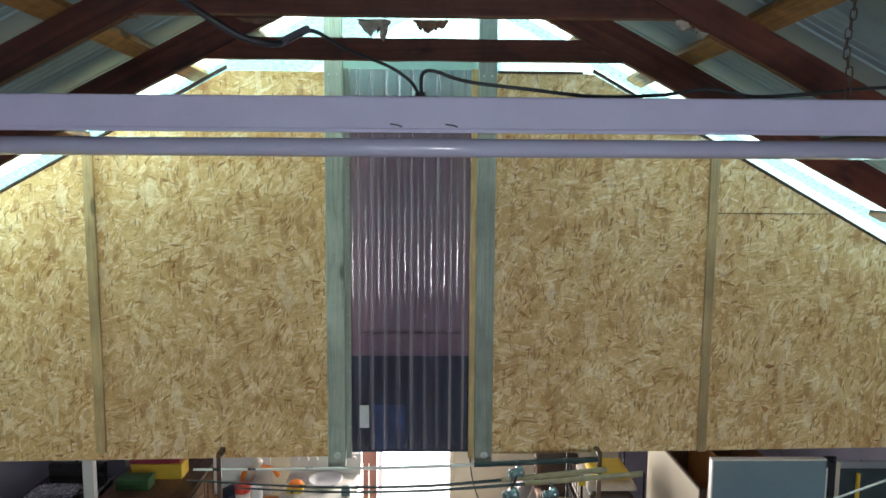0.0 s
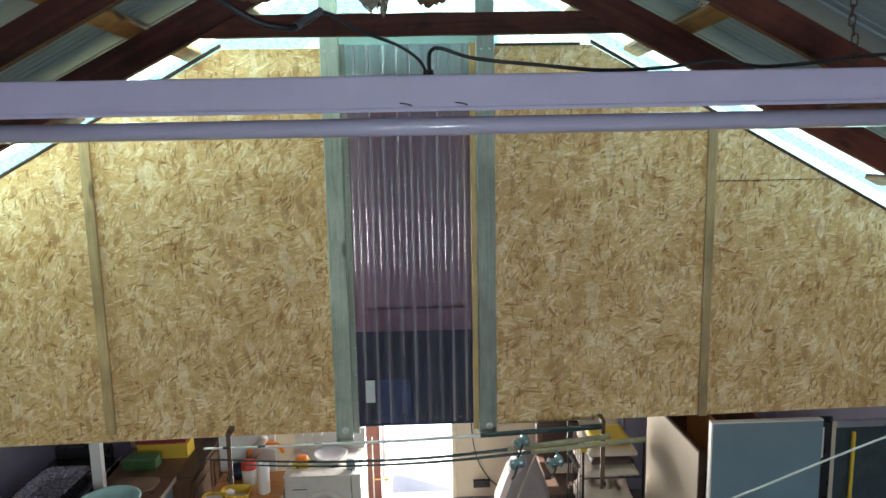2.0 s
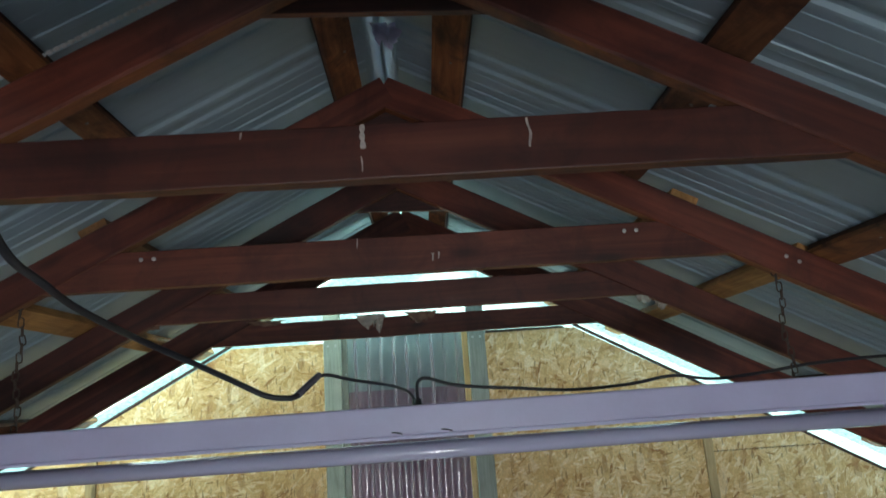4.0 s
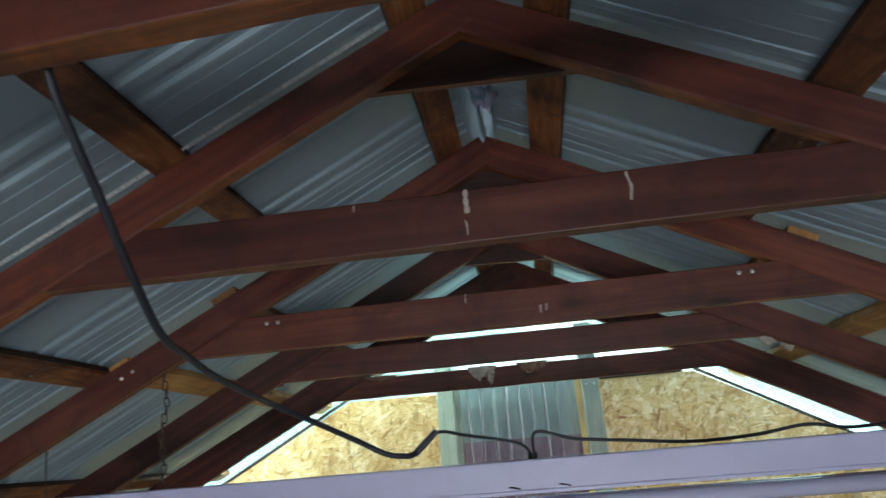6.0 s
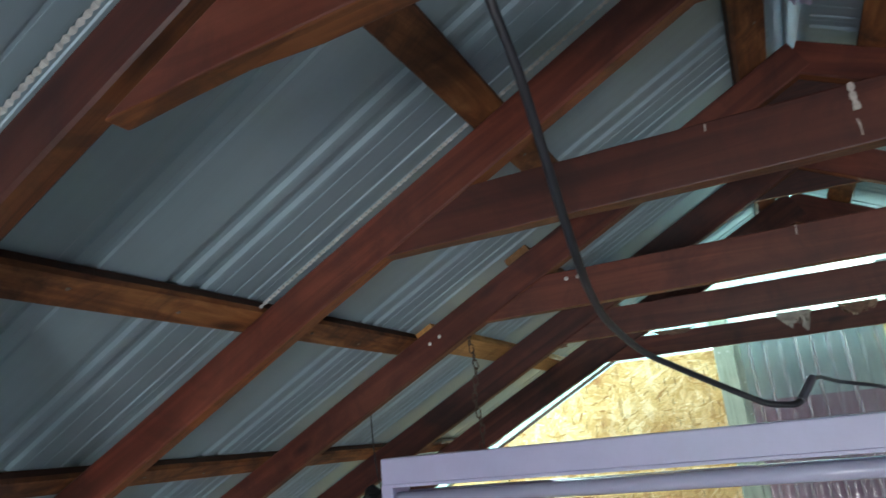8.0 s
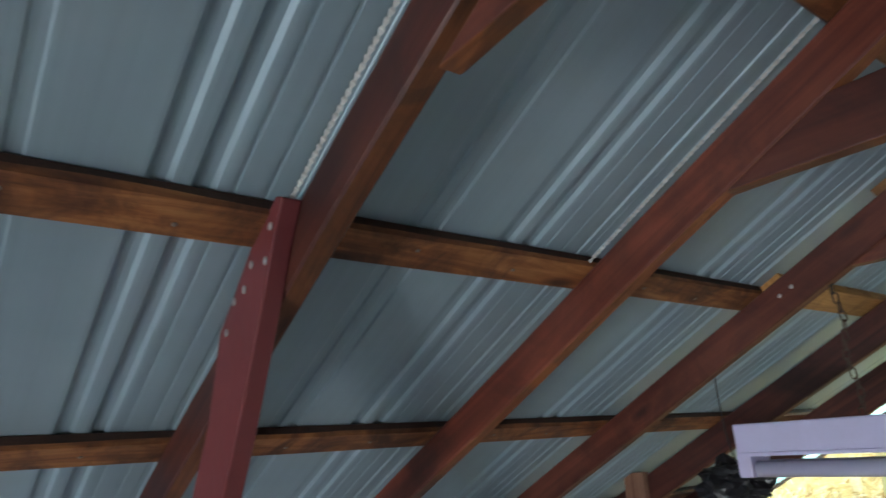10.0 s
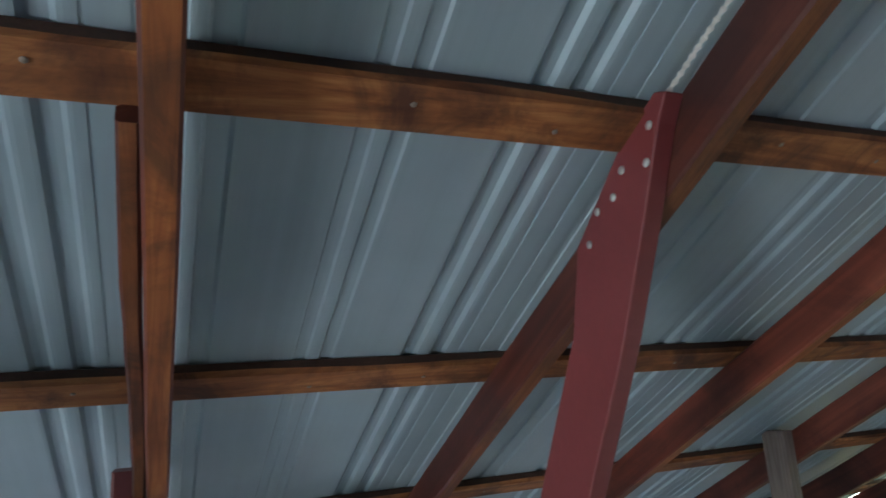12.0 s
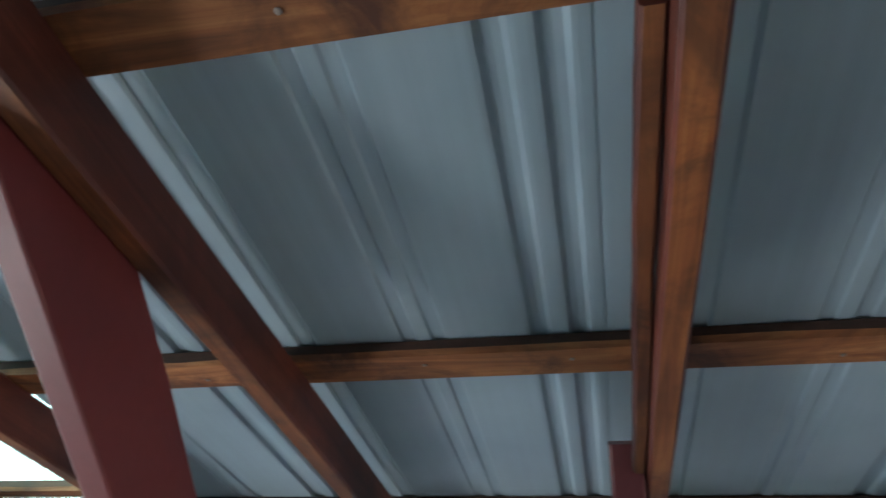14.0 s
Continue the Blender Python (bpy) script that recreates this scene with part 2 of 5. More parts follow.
RED = wood("red_stained_timber", (0.062, 0.013, 0.008), (0.125, 0.030, 0.018), (0.20, 0.056, 0.033), "x", 0.5, 0.5, (0.022, 0.005, 0.004), soft=True)
RED_RAW = wood("brown_timber_underside", (0.10, 0.028, 0.009), (0.23, 0.075, 0.023), (0.33, 0.13, 0.043), "x", 0.6, 0.6)
YELLOWPURLIN = wood("newer_yellow_purlin_timber", (0.26, 0.12, 0.035), (0.44, 0.23, 0.075), (0.58, 0.34, 0.13), "y", 0.6, 0.5, (0.12, 0.05, 0.015))
PURLIN = wood("orange_brown_purlin_timber", (0.085, 0.026, 0.009), (0.23, 0.086, 0.028), (0.40, 0.18, 0.068), "y", 0.65, 0.9, (0.045, 0.014, 0.007), bold=True)
# dark trim timber; on purlin sides it also carries the shade under the sheets
DARK_AND_SHADE = plain("dark_timber_and_side_shade", (0.055, 0.024, 0.014), 0.8, var=0.5, scale=9)
GUSSET = wood("dark_stained_plywood", (0.020, 0.006, 0.005), (0.045, 0.013, 0.010), (0.085, 0.028, 0.020), "x", 0.6, 0.5, knots=False)
BRACE = plain("red_painted_board", (0.165, 0.030, 0.032), 0.5, var=0.14, scale=4, fine=0.25)
GREYPOST = wood("pale_green_grey_timber", (0.32, 0.36, 0.29), (0.44, 0.49, 0.42), (0.54, 0.59, 0.52), "z", 0.6)
BATTEN = wood("yellow_pine_batten", (0.46, 0.31, 0.14), (0.60, 0.42, 0.20), (0.70, 0.53, 0.28), "z", 0.6)
OSB = osb("strand_board")
METAL = sheet_metal("galvanised_roof_sheet")
# speckled like FIBRE, tint lowered so that the daylight glow comes out dimmer
GABLE = translucent_sheet("dimmed_grimy_green_sheet", (0.31, 0.50, 0.455), 0.38)
FIBRE = translucent_sheet("green_fibreglass_sheet", (0.58, 0.84, 0.78), 0.40)
CLEAR = clear_plastic("clear_corrugated_plastic", (0.70, 0.62, 0.70), 0.07, 0.13)
SCREW = plain("zinc_screw", (0.6, 0.6, 0.58), 0.35, 0.8)
WHITEPAINT = plain("white_enamel", (0.58, 0.53, 0.76), 0.35, var=0.05)
TUBE = plain("milky_tube_glass", (0.56, 0.53, 0.72), 0.12, var=0.02, coat=0.6)
BLACK = plain("black_rubber", (0.015, 0.015, 0.017), 0.5)
LAVENDER = plain("lavender_wall_paint", (0.34, 0.33, 0.42), 0.7, var=0.08, scale=2, fine=0.15)
CREAM = plain("cream_wall_board", (0.62, 0.54, 0.40), 0.6, var=0.07, scale=2, fine=0.1)
WHITEWALL = plain("white_gable_board", (0.78, 0.84, 0.82), 0.6, var=0.06, scale=2)
CONCRETE = plain("concrete_floor", (0.16, 0.15, 0.14), 0.8, var=0.25, scale=1.5, fine=0.3)
GROUND = plain("pale_gravel_ground", (0.52, 0.50, 0.45), 0.9, var=0.2, scale=0.8, fine=0.4)


# ---- building helpers ----
def obj(name, bm, mats, parent=None, label="", smooth=False, bevel=0.0):
    me = bpy.data.meshes.new(name)
    bm.normal_update()
    bm.to_mesh(me)
    bm.free()
    for m in (mats if isinstance(mats, (list, tuple)) else [mats]):
        me.materials.append(m)
    if smooth:
        me.polygons.foreach_set("use_smooth", [True] * len(me.polygons))
    ob = new(name, me)
    if parent is not None:
        ob.parent = parent
    if label:
        ob["label"] = label
    if bevel:
        md = ob.modifiers.new("bevel", "BEVEL")
        md.width, md.segments, md.limit_method, md.angle_limit = bevel, 2, "ANGLE", radians(40)
    return ob


def part(name, bm, material, parent, label="", smooth=False, bevel=0.0):
    return obj(name, bm, material, parent, label, smooth, bevel)


def empty(name, label="", category="", group="", kind="", at=None):
    ob = new(name)
    ob.empty_display_size = 0.1
    if at is not None:
        ob.matrix_world = at
    return tagged(ob, label, category, group, kind)


def box(x0, x1, y0, y1, z0, z1, bm=None, m=None):
    bm = bm or bmesh.new()
    vs = [Vector((x, y, z)) for x in (x0, x1) for y in (y0, y1) for z in (z0, z1)]
    if m is not None:
        vs = [m @ v for v in vs]
    v = [bm.verts.new(q) for q in vs]
    for f in ((0, 1, 3, 2), (4, 6, 7, 5), (0, 4, 5, 1), (2, 3, 7, 6), (0, 2, 6, 4), (1, 5, 7, 3)):
        bm.faces.new([v[i] for i in f])
    return bm


def cyl(p, q, r, n=16, r2=None, bm=None, caps=True):
    bm = bm or bmesh.new()
    p, q = Vector(p), Vector(q)
    d = q - p
    rot = d.to_track_quat("Z", "Y").to_matrix()
    r2 = r if r2 is None else r2
    a = [bm.verts.new(p + rot @ Vector((r * math.cos(t), r * math.sin(t), 0))) for t in [2 * math.pi * i / n for i in range(n)]]
    c = [bm.verts.new(q + rot @ Vector((r2 * math.cos(t), r2 * math.sin(t), 0))) for t in [2 * math.pi * i / n for i in range(n)]]
    for i in range(n):
        bm.faces.new((a[i], a[(i + 1) % n], c[(i + 1) % n], c[i]))
    if caps:
        bm.faces.new(a[::-1])
        bm.faces.new(c)
    return bm


def lathe(profile, n=32, at=(0, 0, 0), bm=None):
    """Turns (radius, height) rows about a vertical line."""
    bm = bm or bmesh.new()
    rings = [[bm.verts.new((at[0] + r * math.cos(2 * math.pi * i / n), at[1] + r * math.sin(2 * math.pi * i / n), at[2] + z)) for i in range(n)] for r, z in profile]
    for a, b in zip(rings, rings[1:]):
        for i in range(n):
            bm.faces.new((a[i], a[(i + 1) % n], b[(i + 1) % n], b[i]))
    return bm


def tube(points, r, n=8, bm=None, steps=6):
    """A round cable through the points, smoothed."""
    bm = bm or bmesh.new()
    pts = [Vector(p) for p in points]
    fine = []
    for i in range(len(pts) - 1):
        p0, p1, p2, p3 = pts[max(i - 1, 0)], pts[i], pts[i + 1], pts[min(i + 2, len(pts) - 1)]
        for k in range(steps):
            t = k / steps
            fine.append(0.5 * ((2 * p1) + (p2 - p0) * t + (2 * p0 - 5 * p1 + 4 * p2 - p3) * t * t + (3 * p1 - p0 - 3 * p2 + p3) * t ** 3))
    fine.append(pts[-1])
    rings = []
    for i, p in enumerate(fine):
        d = (fine[min(i + 1, len(fine) - 1)] - fine[max(i - 1, 0)]).normalized()
        rot = d.to_track_quat("Z", "Y").to_matrix()
        rr = r[0] + (r[1] - r[0]) * i / (len(fine) - 1) if isinstance(r, tuple) else r
        rings.append([bm.verts.new(p + rot @ Vector((rr * math.cos(2 * math.pi * j / n), rr * math.sin(2 * math.pi * j / n), 0))) for j in range(n)])
    for a, b in zip(rings, rings[1:]):
        for j in range(n):
            bm.faces.new((a[j], a[(j + 1) % n], b[(j + 1) % n], b[j]))
    bm.faces.new(rings[0][::-1])
    bm.faces.new(rings[-1])
    return bm


def timber(length, w, h, wob=0.002, seg=8, seed=0, c=0.004):
    """A sawn bar along local x from 0 to length: width w in y, height h in z (top at 0). Bottom faces take the second material."""
    bm = bmesh.new()
    prof = [(-w / 2 + c, -h), (w / 2 - c, -h), (w / 2, -h + c), (w / 2, -c), (w / 2 - c, 0), (-w / 2 + c, 0), (-w / 2, -c), (-w / 2, -h + c)]
    rings = []
    for i in range(seg + 1):
        x = length * i / seg
        dy = wob * noise.noise((x * 2.3 + seed, seed * 1.7, 0))
        dz = wob * noise.noise((x * 2.1, seed * 2.9, 5))
        rings.append([bm.verts.new((x, y + dy + 0.5 * wob * noise.noise((x * 9, y * 60 + seed, z * 60)), z + dz)) for y, z in prof])
    for a, b in zip(rings, rings[1:]):
        for j in range(8):
            f = bm.faces.new((a[j], b[j], b[(j + 1) % 8], a[(j + 1) % 8]))
            f.material_index = 1 if j == 0 else 0
    bm.faces.new(rings[0])
    bm.faces.new(rings[-1][::-1])
    return bm


def rz(u):
    """Height of the rafters' top edge at the distance u from the ridge."""
    return APEX - SL * u


NORM = math.sqrt(1 + SL * SL)


def slope_pose(side, u, y, h=0.0):
    """Local x runs down the slope, local y along the building, local z out of the roof."""
    dx = Vector((side / NORM, 0, -SL / NORM))
    dz = Vector((side * SL / NORM, 0, 1 / NORM))
    dy = dz.cross(dx)
    m = Matrix((dx, dy, dz)).transposed().to_4x4()
    m.translation = Vector((XR + side * u, y, rz(u))) + dz * h
    return m


# ---- the shell ----
def wall_with_hole(name, y0, y1, x0, x1, z0, z1, hx0, hx1, hz0, hz1, material, label):
    e = empty(name, label, "wall", kind="structure")
    for a in ((x0, hx0, z0, z1), (hx1, x1, z0, z1), (hx0, hx1, hz1, z1), (hx0, hx1, z0, hz0)):
        if a[1] - a[0] > 0.01 and a[3] - a[2] > 0.01:
            part("wall_section", box(a[0], a[1], y0, y1, a[2], a[3]), material, e)
    return e


XL, XRT = XR - UW, XR + UW
EAVE = rz(UW) - 0.02
tagged(obj("floor", box(XL - 0.12, XRT + 0.12, Y0 - 0.12, Y1 + 0.12, FLOOR - 0.1, FLOOR), CONCRETE), "worn grey concrete floor of the shed", "floor", kind="structure")
tagged(obj("ground", box(-60, 60, -60, 60, FLOOR - 0.16, FLOOR - 0.11), GROUND), "pale sunlit gravel ground outside the door", "ground", kind="structure")
YG, ZX = 3.40, 2.20             # end of the pitched roof; ceiling of the room beyond
for nm, xa, xb in (("wall_west", XL - 0.1, XL), ("wall_east", XRT, XRT + 0.1)):
    wl = empty(nm, "lavender grey painted side wall", "wall", kind="structure")
    part("wall_section", box(xa, xb, Y0, YG, FLOOR, EAVE), LAVENDER, wl)
    part("wall_section", box(xa, xb, YG, Y1, FLOOR, ZX), LAVENDER, wl)
tagged(obj("ceiling", box(XL - 0.1, XRT + 0.1, YG + 0.06, Y1 + 0.1, ZX, ZX + 0.06), LAVENDER), "plain lavender grey ceiling of the room beyond the partition", "ceiling", kind="structure")
DX0, DX1, DZ = -0.61, 0.155, 1.22
wall_with_hole("wall_north", Y1, Y1 + 0.1, XL - 0.1, XRT + 0.1, FLOOR, ZX, DX0, DX1, FLOOR, DZ, LAVENDER, "lavender grey end wall with an open doorway")
sw = empty("wall_south", "lavender grey back wall with two window openings", "wall", kind="structure")
WINS = ((-1.76, -0.78), (0.22, 1.14))
WZ0, WZ1 = 0.93, 2.185
for a in ((XL - 0.1, WINS[0][0], FLOOR, EAVE), (WINS[0][1], WINS[1][0], FLOOR, EAVE), (WINS[1][1], XRT + 0.1, FLOOR, EAVE), (*WINS[0], FLOOR, WZ0), (*WINS[1], FLOOR, WZ0), (*WINS[0], WZ1, EAVE), (*WINS[1], WZ1, EAVE)):
    part("wall_section", box(a[0], a[1], Y0 - 0.1, Y0, a[2], a[3]), LAVENDER, sw)


def gable(name, y, z0, material, label):
    """A triangle of sheeting from the height z0 up to the roof."""
    bm = bmesh.new()
    half = (rz(0) + 0.02 - z0) / SL
    fr = [bm.verts.new(p) for p in ((XR - half, y, z0), (XR + half, y, z0), (XR, y, rz(0) + 0.02))]
    bk = [bm.verts.new((v.co.x, y + 0.012, v.co.z)) for v in fr]
    bm.faces.new(fr)
    bm.faces.new(bk[::-1])
    for i in range(3):
        bm.faces.new((fr[i], bk[i], bk[(i + 1) % 3], fr[(i + 1) % 3]))
    tagged(obj(name, bm, material), label, "gable wall", kind="structure")


gf = empty("wall_gable_far", "pale green translucent gable sheets glowing with daylight", "gable wall", kind="structure")
for outline in ([(XL - 0.05, EAVE), (-0.60, EAVE), (-0.60, 3.72), (-0.60, rz(0.46) + 0.03), (XL - 0.05, EAVE + 0.03)],
                [(0.26, EAVE), (XRT + 0.05, EAVE), (XRT + 0.05, EAVE + 0.03), (0.26, rz(0.40) + 0.03), (0.26, 3.72)],
                [(-0.598, 3.72), (0.258, 3.72), (0.258, rz(0.398) + 0.03), (XR, rz(0) + 0.03), (-0.598, rz(0.458) + 0.03)]):
    bm = bmesh.new()
    fr = [bm.verts.new((x, YG - 0.005, z)) for x, z in outline]
    bm.faces.new(fr)
    part("gable_sheet", bm, GABLE, gf)
# added backing; the brighter glow at the panel's top is put into its colour
part("gable_board", box(-0.597, 0.257, YG - 0.004, YG + 0.016, 3.36, 3.717), plain("pale_green_glow_board", (0.36, 0.52, 0.48), 0.6, var=0.1, scale=3), gf, "backing board added behind the clear panel, pale green for the glow there")
part("gable_board", box(-0.597, 0.257, YG - 0.001, YG + 0.019, 1.95, 3.38), plain("mauve_grey_board", (0.30, 0.22, 0.27), 0.6, var=0.1, scale=3), gf, "grey board behind the clear panel")
gable("wall_gable_back", Y0 - 0.06, EAVE, FIBRE, "pale green translucent gable sheet")


# ---- roof sheets ----
SHEET_W, SEAM = 0.605, 0.150       # width of a roof sheet, place of one seam


def rib_profile(width):
    """Across-the-sheet outline (distance from the seam, height): a folded seam, a fine and a bold pair of ribs, thin lines."""
    pts = [(0.0, 0.0), (0.004, 0.005), (0.030, 0.005), (0.036, 0.0)]

    def rib(c, half, top, h):
        pts.extend([(c - half - 0.004, 0), (c - half + 0.002, 0.1 * h), (c - top - 0.002, 0.9 * h), (c, h), (c + top + 0.002, 0.9 * h), (c + half - 0.002, 0.1 * h), (c + half + 0.004, 0)])

    for d in (-0.023, 0.023):
        rib(0.212 + d, 0.015, 0.007, 0.0045)
    for d in (-0.029, 0.029):
        rib(0.424 + d, 0.019, 0.008, 0.008)
    for c in (0.492, 0.538):
        rib(c, 0.006, 0.002, 0.0016)
    rib(0.580, 0.010, 0.004, 0.003)
    pts.append((SHEET_W, 0.0))
    return [p for p in pts if p[0] < width - 0.002] + [(width, 0.0)]


def metal_sheet_bm(length, width, flip):
    """A sheet down the slope; with flip its seam lies at the far local edge."""
    bm = bmesh.new()
    prof = rib_profile(width)
    if flip:
        prof = [(width - y, z) for y, z in reversed(prof)]
    n = 12
    rows = [[bm.verts.new((length * i / n, y, z + 0.002 * noise.noise((length * i / n * 1.9, y * 4, width)))) for y, z in prof] for i in range(n + 1)]
    for a, b in zip(rows, rows[1:]):
        for j in range(len(prof) - 1):
            bm.faces.new((a[j], b[j], b[j + 1], a[j + 1]))
    return bm


def wave_sheet_bm(length, width, pitch=0.068, amp=0.009, n=5, per=8):
    bm = bmesh.new()
    k = int(width / pitch * per)
    rows = [[bm.verts.new((length * i / n, width * j / k, amp * math.sin(2 * math.pi * (width * j / k) / pitch))) for j in range(k + 1)] for i in range(n + 1)]
    for a, b in zip(rows, rows[1:]):
        for j in range(k):
            bm.faces.new((a[j], b[j], b[j + 1], a[j + 1]))
    return bm


PT = 0.027                         # purlin thickness
LEN = (UW + 0.25 - 0.0) * NORM
for side, nm in ((-1, "roof_west"), (1, "roof_east")):
    roof = empty(nm, "ribbed galvanised metal roof slope with translucent end sheets", "roof", kind="structure")
    lays = [(SEAM + SHEET_W * k, SHEET_W) for k in range(-3, 4)] + [(SEAM + SHEET_W * 4, M1 - 0.075 - SEAM - SHEET_W * 4)]
    lays += [(-5.2 + 0.545 * k, 0.545) for k in range(5)]
    for ya, w in lays:
        ob = part("metal_sheet", metal_sheet_bm(LEN, w, side < 0), METAL, roof)
        ob.matrix_world = slope_pose(side, 0.03, ya + w if side < 0 else ya, PT + 0.002)
        sol = ob.modifiers.new("thick", "SOLIDIFY")
        sol.thickness, sol.offset = 0.0012, 1
    for ya, yb in ((M1 - 0.09, YG + 0.12), (-2.485, M0 + 0.02)):
        k = 0
        yy = ya
        while yy < yb - 0.01:
            w = min(0.95, yb - yy)
            ob = part("translucent_sheet", wave_sheet_bm(LEN, w), FIBRE if ya > 0 else GABLE, roof, "pale green translucent corrugated sheet")
            ob.matrix_world = slope_pose(side, 0.0, yy if side > 0 else yy + w, PT + 0.016)
            yy += w


# ---- trusses ----
TRUSS_Y = [-4.45, -3.85, -3.25, -2.7, -2.15, -1.65, -1.098, -0.515, 0.118, 0.765, 1.405, 2.06, 2.70]
TIE_Z = {0.118: 3.775, 0.765: 3.745, 1.405: 3.708, 2.06: 3.704, 2.70: 3.668}
RW, RH = 0.038, 0.085            # rafter thickness and depth


def screw_bm():
    bm = lathe([(0.0001, 0.003), (0.003, 0.0028), (0.006, 0.0015), (0.0065, 0.0)], 10)
    return bm


SCREW_MESH = obj("screw_seed", screw_bm(), SCREW)
SCREW_DATA = SCREW_MESH.data
bpy.data.objects.remove(SCREW_MESH)
TIP_DATA = SCREW_DATA.copy()
TIP_DATA.materials.clear()
TIP_DATA.materials.append(plain("dull_screw_tip", (0.26, 0.22, 0.19), 0.5, 0.5, var=0.3, scale=60))


def stud(parent, place, normal, size=1.0, name="screw_head", data=None):
    ob = new(name, data or SCREW_DATA)
    ob.parent = parent
    q = Vector(normal).to_track_quat("Z", "Y")
    ob.matrix_world = Matrix.LocRotScale(place, q, (size, size, size))
    return ob


def truss(y, i):
    """A pair of rafters with a collar tie and a peak gusset; the face towards the viewer lies at y."""
    e = empty("roof_truss", "red-brown stained rafters with collar tie and peak gusset board", "roof truss", "roof trusses")
    for side in (-1, 1):
        m = slope_pose(side, 0.012, y + RW / 2, 0.0)
        ob = part("rafter", timber((UW + 0.2) * NORM, RW, RH if y < 2.0 else 0.100 if y < 2.5 else 0.122, 0.004, 24, i * 3 + side), [RED, RED_RAW], e)
        ob.matrix_world = m
    zt = TIE_Z.get(y, 3.72)
    rh = RH if y < 2.0 else 0.100 if y < 2.5 else 0.122
    # the tie is butted between the undersides of the two rafters
    deep = rh * NORM
    h = 0.098 if y < 2.5 else 0.088
    ty = y + 0.005
    n = 18
    bm = bmesh.new()
    rows = []
    for k in range(n + 1):
        f = -1 + 2 * k / n
        d = 0.003 * noise.noise((f * 4, i, 0)) + (0.03 * f if y == 0.118 else 0.0)
        chip = 0.0
        if y == 0.118 and -0.98 < f < -0.72:
            chip = 0.006 + 0.012 * abs(noise.noise((f * 31, 2.0, 0)))      # splintered lower edge near one end
        top, low = (APEX - deep - zt) / SL + 0.004, (APEX - deep - zt + h) / SL + 0.004
        rows.append([bm.verts.new((XR + f * top, ty, zt + d)), bm.verts.new((XR + f * top, ty + RW - 0.004, zt + d)), bm.verts.new((XR + f * low, ty + RW - 0.004, zt - h + d + chip)), bm.verts.new((XR + f * low, ty, zt - h + d))])
    for a, b in zip(rows, rows[1:]):
        for j in range(4):
            f = bm.faces.new((a[j], a[(j + 1) % 4], b[(j + 1) % 4], b[j]))
            f.material_index = 1 if j == 2 else 0
    bm.faces.new(rows[0][::-1])
    bm.faces.new(rows[-1])
    part("collar_tie", bm, [RED, RED_RAW], e, bevel=0.003)
    if y == 1.405:
        for sx in (-1, 1):
            for du in (0.0, 0.032):
                stud(e, (XR + sx * (0.612 + du), ty - 0.001, zt - 0.022), (0, -1, 0), 0.9)
                stud(e, (XR + sx * (1.030 + du), y - 0.001, rz(1.030 + du) - 0.042), (0, -1, 0), 0.9)
    # peak gusset board behind both rafters
    w = 0.28
    outline = [(-w, 3.985), (w, 3.967), (w + 0.005, 4.0), (0.04, rz(0) - 0.03), (-w - 0.005, 4.015)]
    bm = bmesh.new()
    a = [bm.verts.new((-0.102 + x, y + RW + 0.001, z)) for x, z in outline]
    b = [bm.verts.new((-0.102 + x, y + RW + 0.017, z)) for x, z in outline]
    bm.faces.new(a)
    bm.faces.new(b[::-1])
    for j in range(5):
        f = bm.faces.new((a[j], b[j], b[(j + 1) % 5], a[(j + 1) % 5]))
        f.material_index = 1 if j == 0 else 0
    part("gusset", bm, [GUSSET, RED_RAW], e, bevel=0.002)
    return e


TR = {}
for i, y in enumerate(TRUSS_Y):
    TR[y] = truss(y, i)

# ---- purlins ----
# (distance from the ridge, start, end, width) for the two slopes
PU = {-1: [(0.094, Y0, YG, 0.084), (0.575, Y0, 1.455, 0.074), (1.144, Y0, 1.43, 0.074), (1.100, 1.44, YG, 0.088), (1.698, Y0, YG, 0.076), (2.300, Y0, YG, 0.075), (2.90, Y0, YG, 0.08), (3.5, Y0, YG, 0.08), (0.772, 1.425, YG, 0.075), (2.180, -2.48, -1.66, 0.050)],
      1: [(0.163, Y0, YG, 0.088), (0.63, Y0, 1.455, 0.088), (1.135, Y0, 1.43, 0.085), (1.115, 1.44, YG, 0.088), (1.79, Y0, YG, 0.095), (2.43, Y0, YG, 0.09), (3.05, Y0, YG, 0.09), (3.68, Y0, YG, 0.09), (0.785, 1.425, YG, 0.075)]}
